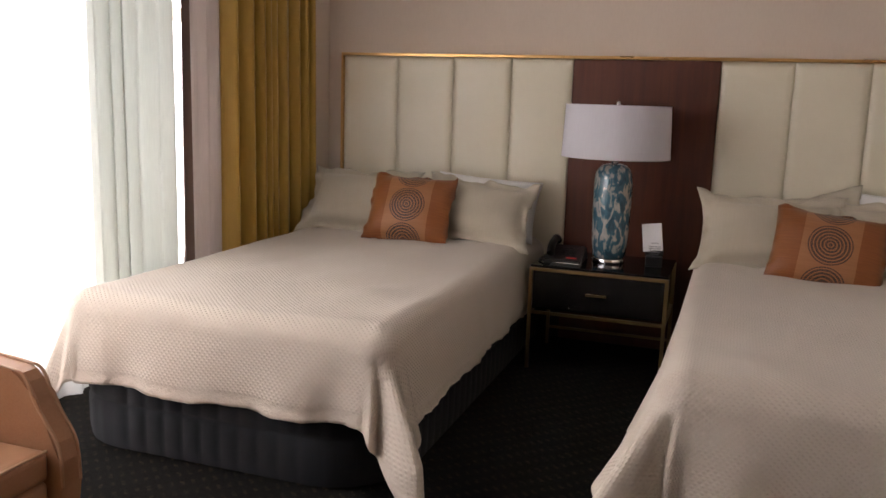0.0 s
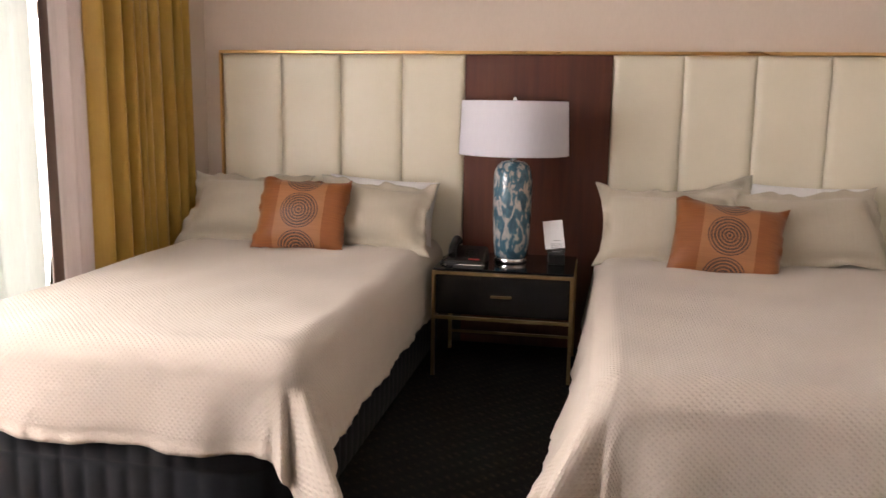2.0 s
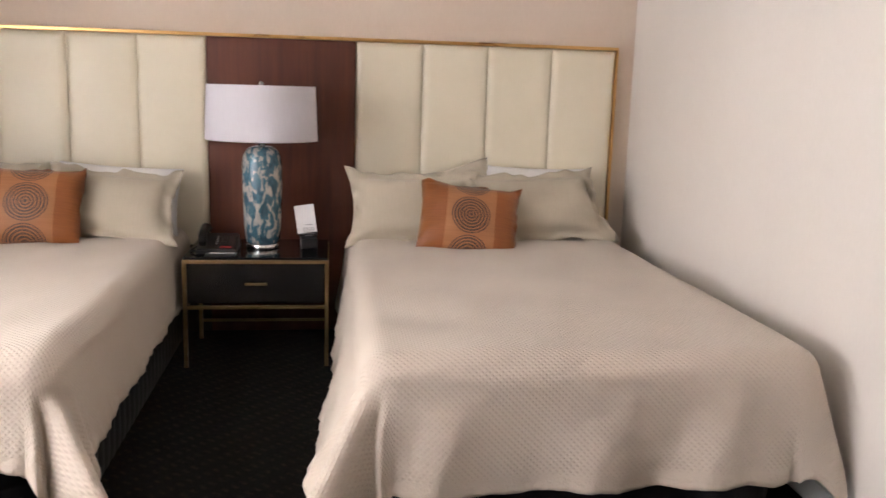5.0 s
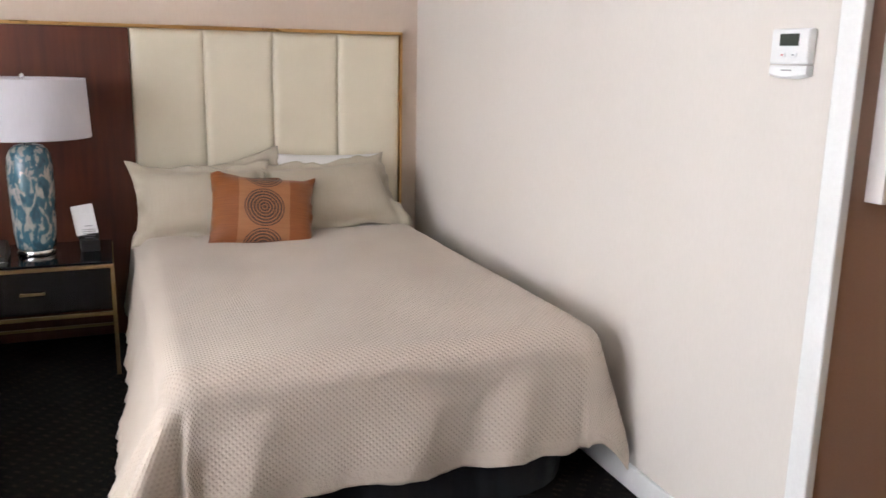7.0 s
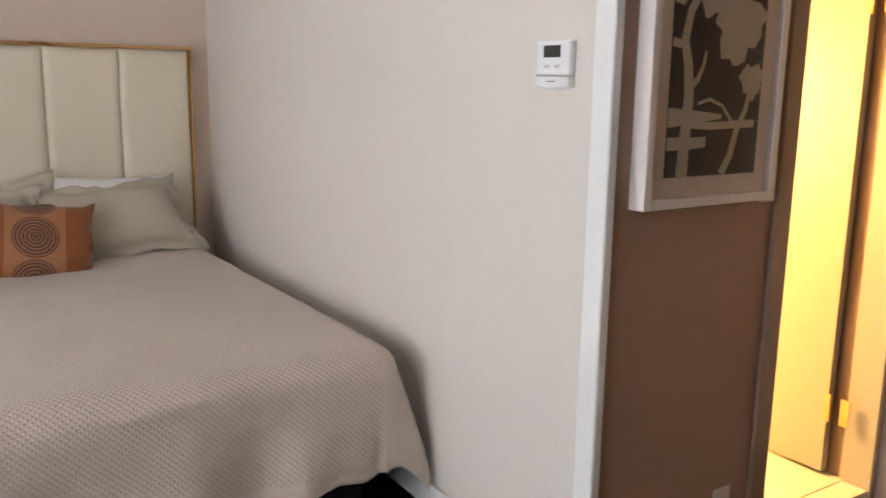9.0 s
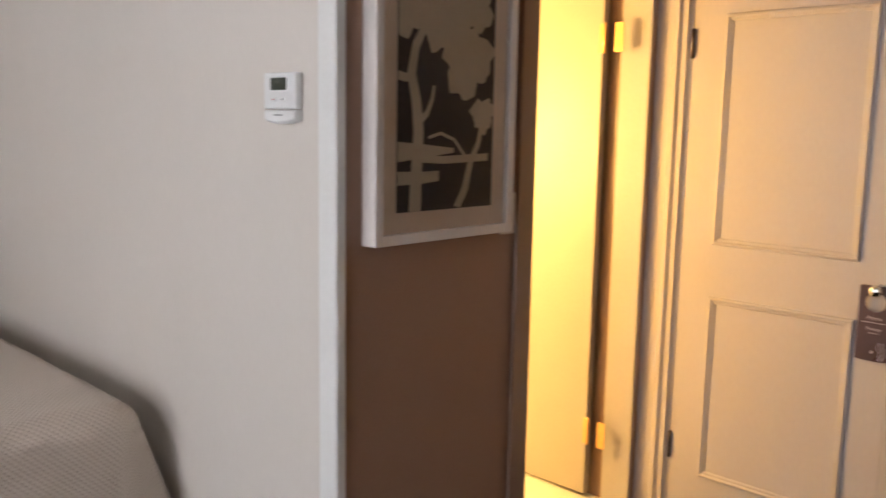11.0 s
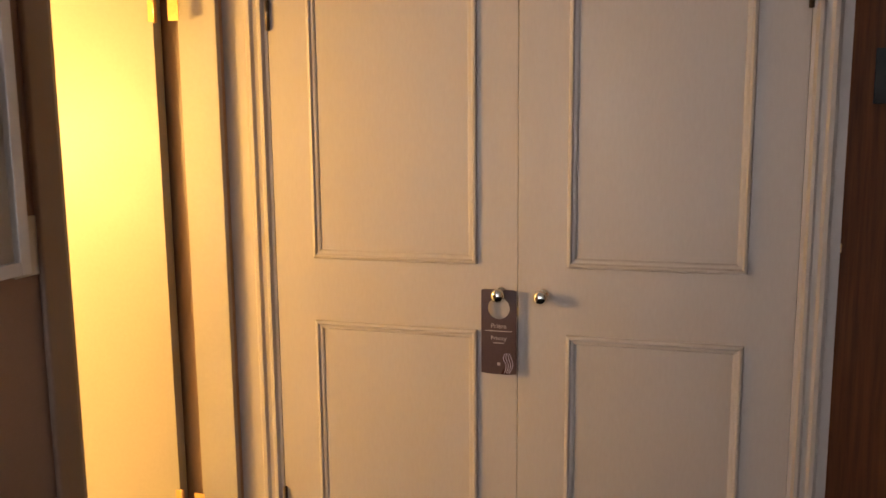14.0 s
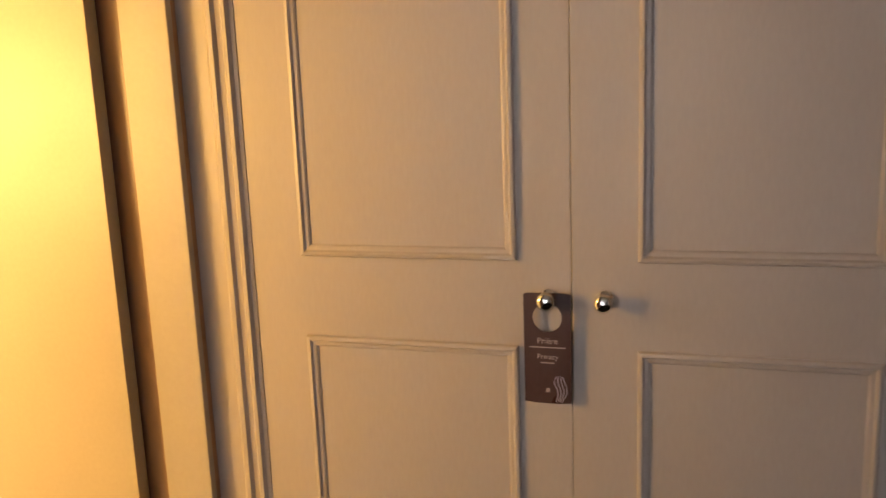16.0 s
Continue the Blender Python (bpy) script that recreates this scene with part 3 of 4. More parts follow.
def entry_door():
    e = empty("entry_door", (3.92, -0.70, 0.0))
    structure(e, "brown oak-veneered entry door with brass lever", "door")
    box("leaf", -0.022, -0.002, -0.45, 0.445, 0.006, 2.05, "entry_wood", 0.002, e)
    box("handle_rose", -0.028, -0.0225, 0.392, 0.424, 0.985, 1.017, "brass", 0.003, e)
    tube("handle", [(-0.024, 0.408, 1.001), (-0.060, 0.408, 1.001), (-0.068, 0.42, 1.001), (-0.066, 0.49, 1.000)], 0.008, "brass", e)
    box("notice", -0.027, -0.0225, 0.10, 0.325, 1.485, 1.665, "plastic_black", 0.002, e)


entry_door()

# ---- brown wall: picture, switch, outlet ----


def picture():
    x0, x1, z0, z1, d = 1.583, 2.098, 1.158, 1.98, 0.052
    e = empty("framed_picture", (x0, YB - 0.001, z0))
    w, h, f = x1 - x0, z1 - z0, 0.026
    bm = bmesh.new()
    add_box(bm, 0, f, -d, 0, 0, h, 0.002)
    add_box(bm, w - f, w, -d, 0, 0, h, 0.002)
    add_box(bm, f, w - f, -d, 0, 0, f, 0.002)
    add_box(bm, f, w - f, -d, 0, h - f, h, 0.002)
    finish("frame", bm, "frame", False, e)
    box("mat_board", f, w - f, -0.036, -0.004, f, h - f, "mat", 0, e)
    ax0, ax1, az0, az1 = 0.080, w - 0.080, 0.078, h - 0.078
    box("print", ax0, ax1, -0.0385, -0.0365, az0, az1, "art_dark", 0, e)
    aw = ax1 - ax0

    layer = [0]

    def strip(pts, w0, w1):
        layer[0] += 1
        bm = bmesh.new()
        prev = None
        n = len(pts)
        for i, (px, pz) in enumerate(pts):
            qx, qz = pts[min(i + 1, n - 1)]
            rx, rz = pts[max(i - 1, 0)]
            dx, dz = qx - rx, qz - rz
            k = math.hypot(dx, dz)
            half = (w0 + (w1 - w0) * i / (n - 1)) / 2
            a = [min(max(px - dz / k * half * s, 0), aw) for s in (1, -1)]
            c = [pz + dx / k * half * s for s in (1, -1)]
            row = [bm.verts.new((ax0 + a[j], -0.0388 - 0.0002 * layer[0], az0 + max(c[j], 0))) for j in (0, 1)]
            if prev:
                bm.faces.new((prev[0], prev[1], row[1], row[0]))
            prev = row
        finish("print_branch", bm, "art_light", False, e)

    def blob(cx, cz, r, seed, k=40):
        layer[0] += 1
        rnd = random.Random(seed)
        ph = [rnd.uniform(0, 6.28) for _ in range(4)]
        bm = bmesh.new()
        vs = []
        for i in range(k):
            a = 2 * math.pi * i / k
            rr = r * (1 + 0.13 * math.sin(3 * a + ph[0]) + 0.09 * math.sin(7 * a + ph[1]) + 0.06 * math.sin(13 * a + ph[2]))
            vs.append(bm.verts.new((ax0 + min(max(cx + rr * math.cos(a), 0), aw), -0.0388 - 0.0002 * layer[0], az0 + min(cz + rr * math.sin(a), az1 - az0))))
        bm.faces.new(vs)
        finish("print_foliage", bm, "art_light", False, e)

    strip([(0.062, 0.0), (0.066, 0.10), (0.072, 0.20), (0.062, 0.28), (0.045, 0.34), (0.06, 0.41), (0.10, 0.47)], 0.042, 0.022)
    strip([(0.0, 0.335), (0.025, 0.330), (0.048, 0.335)], 0.022, 0.02)
    strip([(0.075, 0.225), (0.10, 0.245), (0.118, 0.28), (0.125, 0.315)], 0.020, 0.008)
    strip([(0.0, 0.150), (0.10, 0.152), (0.20, 0.152)], 0.050, 0.012)
    strip([(0.05, 0.135), (0.16, 0.128), (0.335, 0.133)], 0.020, 0.020)
    strip([(0.0, 0.085), (0.09, 0.085), (0.145, 0.088)], 0.034, 0.026)
    strip([(0.215, 0.0), (0.245, 0.05), (0.265, 0.12), (0.295, 0.17), (0.31, 0.24)], 0.028, 0.014)
    strip([(0.105, 0.185), (0.15, 0.196), (0.20, 0.18), (0.245, 0.135)], 0.008, 0.010)
    for cx, cz, r, sd in ((0.245, 0.385, 0.092, 1), (0.31, 0.245, 0.045, 2), (0.16, 0.49, 0.085, 3), (0.03, 0.50, 0.07, 4), (0.27, 0.53, 0.07, 5), (0.09, 0.58, 0.08, 6)):
        blob(cx, cz, r, sd)
    g = box("glazing", f, w - f, -0.0480, -0.0455, f, h - f, "glazing", 0, e)
    g.visible_shadow = False
    tagged(e, "white box-framed print of pale trees on dark ground", "picture")


picture()


def wall_plate(name, x0, x1, z0, z1, label, rocker):
    e = empty(name, ((x0 + x1) / 2, YB - 0.001, (z0 + z1) / 2))
    w, h = (x1 - x0) / 2, (z1 - z0) / 2
    box("plate", -w, w, -0.006, 0.0, -h, h, "switch", 0.002, e)
    if rocker:
        box("rocker", -0.016, 0.016, -0.011, -0.006, -0.033, 0.033, "switch", 0.002, e)
    else:
        for z in (-0.022, 0.022):
            box("socket", -0.015, 0.015, -0.009, -0.006, z - 0.015, z + 0.015, "switch", 0.003, e)
    tagged(e, label, name.replace("_", " "))


wall_plate("light_switch", 2.102, 2.174, 1.143, 1.262, "ivory rocker light switch on brown wall", True)
wall_plate("outlet", 2.008, 2.080, 0.165, 0.282, "ivory wall outlet low on brown wall", False)


def thermostat():
    e = empty("thermostat", (XR + 0.003, 1.651, 1.513))
    # body with softly rounded corners, and a lid that bows outwards below
    bm = bmesh.new()
    add_box(bm, -0.024, 0.0, -0.066, 0.066, -0.028, 0.061, 0.006, 3)
    finish("body", bm, "plastic_white", False, e)
    bm = bmesh.new()
    rows = []
    for k in range(13):
        u = -1 + k / 6
        y, zl, d = 0.064 * u, -0.064 + 0.008 * u * u, -0.029 + 0.006 * u * u
        rows.append([bm.verts.new(p) for p in ((0.0, y, zl), (d + 0.005, y, zl), (d, y, zl + 0.006), (d, y, -0.034), (d + 0.003, y, -0.030), (0.0, y, -0.030))])
    for p, q in zip(rows, rows[1:]):
        for j in range(5):
            bm.faces.new((p[j], q[j], q[j + 1], p[j + 1]))
    bm.faces.new(rows[0])
    bm.faces.new(rows[-1][::-1])
    finish("lid", bm, "plastic_white", False, e)
    box("bezel", -0.0252, -0.0235, -0.038, 0.038, 0.014, 0.052, "plastic_white", 0.001, e)
    box("display", -0.0262, -0.0248, -0.033, 0.033, 0.018, 0.048, "lcd", 0.001, e)
    for y in (-0.019, 0.019):
        box("button", -0.0275, -0.0235, y - 0.010, y + 0.010, -0.010, 0.001, "plastic_white", 0.0018, e)
        box("button_mark", -0.0281, -0.0276, y - 0.004, y + 0.004, -0.006, -0.003, "ink" if y < 0 else "red", 0, e)
    box("lettering", -0.0296, -0.0288, -0.020, 0.015, -0.044, -0.041, "ink", 0, e)
    tagged(e, "white wall thermostat with grey display", "thermostat")


thermostat()

# ---- headboard ----
HX0, HX1, HZ = -2.203, 1.449, 1.628
WX0, WX1 = -0.79, 0.0


def headboard():
    e = empty("headboard", (0, YH, 0))
    yf = -0.06
    box("back_board", HX0, HX1, yf + 0.034, -0.017, 0.5, HZ - 0.012, "vinyl", 0, e)
    box("plinth", HX0, HX1, yf + 0.036, -0.017, 0.0, 0.499, "dark_wood", 0, e)
    box("wood_panel", WX0 + 0.002, WX1 - 0.002, yf + 0.008, yf + 0.033, 0.01, HZ - 0.014, "mahogany", 0.001, e)
    t = 0.012
    tr = bmesh.new()
    add_box(tr, HX0 - t, HX1 + t, yf - 0.006, -0.002, HZ - 0.013, HZ + 0.004, 0.002)
    add_box(tr, HX0 - t, HX0, yf - 0.006, -0.002, 0.12, HZ - 0.0135, 0.002)
    add_box(tr, HX1, HX1 + t, yf - 0.006, -0.002, 0.12, HZ - 0.0135, 0.002)
    finish("trim", tr, "brass", False, e)

    def pad(x0, x1):
        bm = bmesh.new()
        nx, nz = 14, 20
        z0, z1 = 0.50, HZ - 0.016
        rows = []
        for j in range(nz + 1):
            row = []
            for i in range(nx + 1):
                # denser near the rounded edges
                s, q = 0.5 - 0.5 * math.cos(math.pi * i / nx), 0.5 - 0.5 * math.cos(math.pi * j / nz)
                x, z = x0 + 0.0015 + (x1 - x0 - 0.003) * s, z0 + (z1 - z0) * q
                d = min(x - x0, x1 - x, z1 - z)
                puff = 0.012 + 0.018 * (1 - max(0.0, 1 - d / 0.024) ** 2.4)
                row.append(bm.verts.new((x, yf + 0.033 - puff - 0.004 * math.sin(math.pi * s), z)))
            rows.append(row)
        for a, b in zip(rows, rows[1:]):
            for i in range(nx):
                bm.faces.new((a[i], a[i + 1], b[i + 1], b[i]))
        finish("padded_panel", bm, "vinyl", True, e)

    for a, b in ((HX0, WX0), (WX1, HX1)):
        w = (b - a) / 4
        for i in range(4):
            pad(a + w * i, a + w * (i + 1))
    tagged(e, "cream padded vinyl headboard with brass trim and mahogany centre", "headboard")


headboard()

# ---- beds ----


def drape(seed, x0, x1, yfoot, yhead, ztop, drop, left_flare, right_flare, foot_flare, name_parent, corner=(0.04, 0.04), rise=(0.0, 0.0), folds=0.013):
    """A bedspread over the mattress: flat top, rounded edges, hanging sides with folds that widen at the foot corners."""
    rnd = random.Random(seed)
    ph = [rnd.uniform(0, 6.28) for _ in range(10)]
    R = 0.10
    x0, x1, yfoot = x0 + R, x1 - R, yfoot + R
    W, L = x1 - x0, yhead - yfoot
    drop = drop + R * (math.pi / 2 - 1)
    step = 0.0125
    ns, nt = round((W + 2 * drop) / step), round((L + drop) / step)
    bm = bmesh.new()
    uvl = bm.loops.layers.uv.new("UVMap")
    grid, flat = [], []
    for j in range(nt + 1):
        row, frow = [], []
        t = (L + drop) * j / nt
        for i in range(ns + 1):
            s = -drop + (W + 2 * drop) * i / ns
            os = max(-s, s - W, 0.0)
            ot = max(t - L, 0.0)
            bx, by = min(max(s, 0), W), min(t, L)
            r = math.hypot(os, ot)
            sx = -1 if s < 0 else 1
            # quiet unevenness of the top
            puff = 0.0035 * math.sin(19 * bx + 8 * by + ph[3]) * math.sin(3.1 * by - 2 * bx + ph[6]) + 0.009 * math.sin(2.6 * bx + ph[0]) * math.sin(1.7 * by + ph[1]) + 0.004 * math.sin(7 * bx + 3 * by + ph[2]) + 0.002 * math.sin(13 * by - 6 * bx + ph[7])
            px, py, pz = x0 + bx, yhead - by, ztop + puff * (1 if r == 0 else max(0, 1 - r / 0.1))
            if r > 0:
                a = math.atan2(ot, os)
                cx, cy = sx * math.cos(a), -math.sin(a)
                side = (left_flare if sx < 0 else right_flare) * (0.45 + 1.1 * (by / L) ** 2)
                flare = side * math.cos(a) ** 2 + foot_flare * math.sin(a) ** 2
                fold = math.sin(2 * a)
                if r < R * math.pi / 2:
                    hor, down = R * math.sin(r / R), R * (1 - math.cos(r / R))
                else:
                    q = r - R * math.pi / 2
                    hor, down = R + q * math.sin(flare), R + q * math.cos(flare)
                    # ripples along the hem, deeper towards it
                    along = (by if os > 0 and ot == 0 else (bx if os == 0 else 0.0)) + 0.22 * q
                    deep = min(1.0, q / (drop - R * math.pi / 2))
                    if fold < 0.05:
                        wv = math.sin(11.5 * along + ph[3] + 1.3 * math.sin(3.7 * along + ph[4])) + 0.45 * math.sin(24 * along + ph[5] + 1.1 * math.sin(5 * along))
                        hor += folds * deep * wv * (1.0 if ot > 0 else 0.35)
                        hor += 0.003 * deep ** 5 * math.sin(52 * along + 2 * math.sin(7 * along + ph[8])) + 0.0016 * deep ** 7 * math.sin(128 * along + 3 * math.sin(9 * along + ph[2]))
                        down += 0.0018 * deep ** 5 * math.sin(38 * along + ph[9]) + 0.006 * deep * math.sin(13 * along + ph[6])
                    # the stitched line above the hem sits in
                    if 0.026 < drop - max(os, ot) < 0.044:
                        hor -= 0.004
                    # gathered folds fanning out at the corner
                    c = corner[0] if sx < 0 else corner[1]
                    hor += c * deep * fold ** 2 * (1.0 + 0.55 * math.cos(10 * (a - 0.75)))
                    if c > 0.08:
                        # a pinched crease beside the hanging corner
                        hor -= 0.055 * deep ** 0.7 * math.exp(-((a - 1.22 + 0.12 * math.sin(9 * q)) / 0.13) ** 2)
                    down *= 1 - (0.03 + (rise[0] if sx < 0 else rise[1])) * fold
                px += cx * hor
                py += cy * hor
                pz -= down
            row.append(bm.verts.new((px, py, pz)))
            frow.append((s, t))
        grid.append(row)
        flat.append(frow)
    band = 0.038
    for j in range(nt):
        for i in range(ns):
            f = bm.faces.new((grid[j][i], grid[j][i + 1], grid[j + 1][i + 1], grid[j + 1][i]))
            s, t = flat[j][i]
            edge = (s < -drop + band or s > W + drop - band - step or t > L + drop - band - step)
            f.material_index = 1 if edge else 0
            f.smooth = True
            for lp, (jj, ii) in zip(f.loops, ((j, i), (j, i + 1), (j + 1, i + 1), (j + 1, i))):
                lp[uvl].uv = flat[jj][ii]
    ob = finish("coverlet", bm, ["coverlet", "hem"], False, name_parent)
    for p in ob.data.polygons:
        p.use_smooth = True
    md = ob.modifiers.new("thickness", "SOLIDIFY")
    md.thickness, md.offset = 0.007, -1.0
    return ob


def bed(label, x0, x1, yfoot, seed, drop, lf, rf, ff, corner, rise, folds, out, toe):
    cx = (x0 + x1) / 2
    e = empty("bed", (cx, 3.4, 0))
    a, b, y0, y1 = x0 - cx, x1 - cx, yfoot - 3.4, YH - 0.07 - 3.4
    box("mattress", a + 0.035, b - 0.035, y0 + 0.05, y1, 0.345, 0.575, "white_cotton", 0.09, e, 4)
    # quilted base: vertical channels round a rounded plan
    ins, rad = 0.035, 0.30
    plan = []
    X0, X1, Y0 = a - out, b - ins, y0 + toe

    def along(p, q):
        d = math.dist(p, q)
        k = max(1, round(d / 0.0115))
        return [(p[0] + (q[0] - p[0]) * i / k, p[1] + (q[1] - p[1]) * i / k) for i in range(k)]

    plan += along((X0, y1), (X0, Y0 + rad))
    plan += [(X0 + rad - rad * math.cos(k * math.pi / 40), Y0 + rad - rad * math.sin(k * math.pi / 40)) for k in range(20)]
    plan += along((X0 + rad, Y0), (X1 - rad, Y0))
    plan += [(X1 - rad + rad * math.sin(k * math.pi / 40), Y0 + rad - rad * math.cos(k * math.pi / 40)) for k in range(20)]
    plan += along((X1, Y0 + rad), (X1, y1)) + [(X1, y1)]
    bm = bmesh.new()
    zs = [0.010, 0.018, 0.06, 0.12, 0.168, 0.179, 0.186, 0.193, 0.204, 0.26, 0.32, 0.345]
    rows, run = [], 0.0
    for i, p in enumerate(plan):
        q, o = plan[min(i + 1, len(plan) - 1)], plan[max(i - 1, 0)]
        run += math.dist(p, o)
        tx, ty = q[0] - o[0], q[1] - o[1]
        k = math.hypot(tx, ty) or 1
        nx, ny = ty / k, -tx / k
        bulge = 0.011 * abs(math.sin(math.pi * run / 0.080)) ** 0.5
        puffs = [(z, bulge * (0.4 if z < 0.03 else 1) * (1 - 0.85 * max(0.0, 1 - abs(z - 0.186) / 0.018))) for z in zs]
        rows.append([bm.verts.new((p[0] + nx * k2, p[1] + ny * k2, z)) for z, k2 in puffs])
    for r0, r1 in zip(rows, rows[1:]):
        for j in range(len(zs) - 1):
            bm.faces.new((r0[j], r1[j], r1[j + 1], r0[j + 1]))
    finish("quilted_base", bm, "skirt", True, e)
    box("base_core", a + 0.22, b - 0.22, y0 + 0.24, y1 - 0.01, 0.0, 0.34, "skirt", 0, e)
    drape(seed, a, b, y0, y1 - 0.02, 0.605, drop, lf, rf, ff, e, corner, rise, folds)
    tagged(e, label, "bed", "twin double beds")
    return e


bed("double bed with oatmeal waffle coverlet and charcoal quilted base", -2.29, -0.89, 2.31, 11, 0.345, 0.10, 0.15, 0.13, (0.04, 0.13), (0.0, -0.20), 0.015, 0.02, 0.008)
bed("double bed with oatmeal waffle coverlet beside the wall", -0.05, 1.425, 2.25, 23, 0.42, 0.31, 0.20, 0.10, (0.09, 0.01), (0.0, 0.13), 0.027, -0.035, 0.05)


def pillow(name, w, h, thick, mat, m, label, flange=0.0, seed=0, group="", sag=0.0, taper=0.07):
    """A filled case: two domed faces meeting in a seam, with a floppy flange if it has one."""
    rnd = random.Random(seed)
    ph = [rnd.uniform(0, 6.28) for _ in range(8)]
    n = 36
    bm = bmesh.new()
    uvl = bm.loops.layers.uv.new("UVMap")
    sides = []
    fw, fh = w / 2 + flange, h / 2 + flange
    for face in (1, -1):
        rows = []
        for j in range(n + 1):
            row = []
            for i in range(n + 1):
                u, v = -1 + 2 * i / n, -1 + 2 * j / n
                x, y = u * fw, v * fh
                a, b = min(1, abs(x) / (w / 2)), min(1, abs(y) / (h / 2))
                dome = max(0.0, (1 - a ** 3.2)) ** 0.55 * max(0.0, (1 - b ** 3.2)) ** 0.55
                # edges draw in between the corners
                draw = 0.085 if flange > 0.02 else 0.055
                x2 = x * (1 - draw * (1 - v * v) * a ** 2)
                y2 = y * (1 - (draw + 0.01) * (1 - u * u) * b ** 2) - sag * (1 - u * u) * (v > 0) * v
                if flange > 0.02:
                    tip = 1 + 0.06 * (abs(u) * abs(v)) ** 4
                    x2, y2 = x2 * (1 - taper * v) * tip, y2 * tip
                wr = 0.07 * math.sin(3.1 * u - 2.2 * v + ph[5]) + 0.06 * math.sin(5 * u + 3 * v + ph[0]) + 0.035 * math.sin(9 * v - 4 * u + ph[1]) + 0.05 * a * b * math.sin(14 * (u - v) + ph[4])
                z = face * (thick / 2 * dome * (1 + wr) + 0.0025)
                if flange:
                    ex = max(abs(x) - w / 2, abs(y) - h / 2, 0.0) / flange
                    z += ex * 0.022 * math.sin(7 * u + 6 * v + ph[2]) + ex * 0.010 * math.sin(17 * (u + v) + ph[3]) + ex * 0.004 * math.sin(26 * u + ph[6])
                row.append(bm.verts.new((x2, y2, z)))
            rows.append(row)
        for j in range(n):
            for i in range(n):
                f = bm.faces.new((rows[j][i], rows[j][i + 1], rows[j + 1][i + 1], rows[j + 1][i]))
                for lp, (jj, ii) in zip(f.loops, ((j, i), (j, i + 1), (j + 1, i + 1), (j + 1, i))):
                    lp[uvl].uv = ((-1 + 2 * ii / n) * fw, (-1 + 2 * jj / n) * fh)
        sides.append(rows)
    rim = lambda r: [r[0][i] for i in range(n)] + [r[j][n] for j in range(n)] + [r[n][n - i] for i in range(n)] + [r[n - j][0] for j in range(n)]
    A, B = rim(sides[0]), rim(sides[1])
    for i in range(len(A)):
        bm.faces.new((A[i], A[(i + 1) % len(A)], B[(i + 1) % len(A)], B[i]))
    ob = finish(name, bm, mat, True)
    ob.matrix_world = m
    return tagged(ob, label, "cushion" if "cushion" in name else "pillow", group)


LP = "taupe linen pillow with flanged edge leaning on the headboard"
G = "pillows on the beds"
pillow("pillow", 0.60, 0.34, 0.17, "linen", pose(-1.93, 4.30, 0.770, 56, 0, 4), LP, 0.045, 1, G)
pillow("pillow", 0.60, 0.33, 0.17, "linen", pose(-1.235, 4.27, 0.765, 52, 3, -5), LP, 0.045, 2, G)
pillow("pillow", 0.62, 0.36, 0.14, "white_cotton", pose(-1.22, 4.44, 0.770, 70, 3, 0), "white cotton pillow behind the taupe ones", 0.0, 3, G)
pillow("pillow", 0.59, 0.335, 0.16, "linen", pose(0.295, 4.28, 0.758, 60, 0, 0), LP, 0.045, 4, G, taper=0.0)
pillow("pillow", 0.64, 0.34, 0.17, "linen", pose(0.965, 4.28, 0.773, 56, -3, 6), LP, 0.045, 5, G)
pillow("pillow", 0.62, 0.37, 0.14, "linen", pose(0.43, 4.46, 0.722, 72, -11, 0), LP, 0.045, 6, G)
pillow("pillow", 0.60, 0.38, 0.13, "white_cotton", pose(1.00, 4.46, 0.785, 72, 1, 0), "white cotton pillow behind the taupe ones", 0.0, 7, G)
LC = "copper silk cushion with dark dashed rings on a paler band"
pillow("cushion", 0.47, 0.385, 0.15, "cushion", pose(-1.545, 4.10, 0.770, 62, 2, 4), LC, 0.006, 8, "copper cushions")
pillow("cushion", 0.50, 0.37, 0.15, "cushion", pose(0.556, 4.06, 0.733, 60, 6, -4), LC, 0.006, 9, "copper cushions")

# ---- nightstand and what stands on it ----
NX0, NX1, NY0, NY1, NZ = -0.838, -0.142, 3.99, 4.50, 0.550


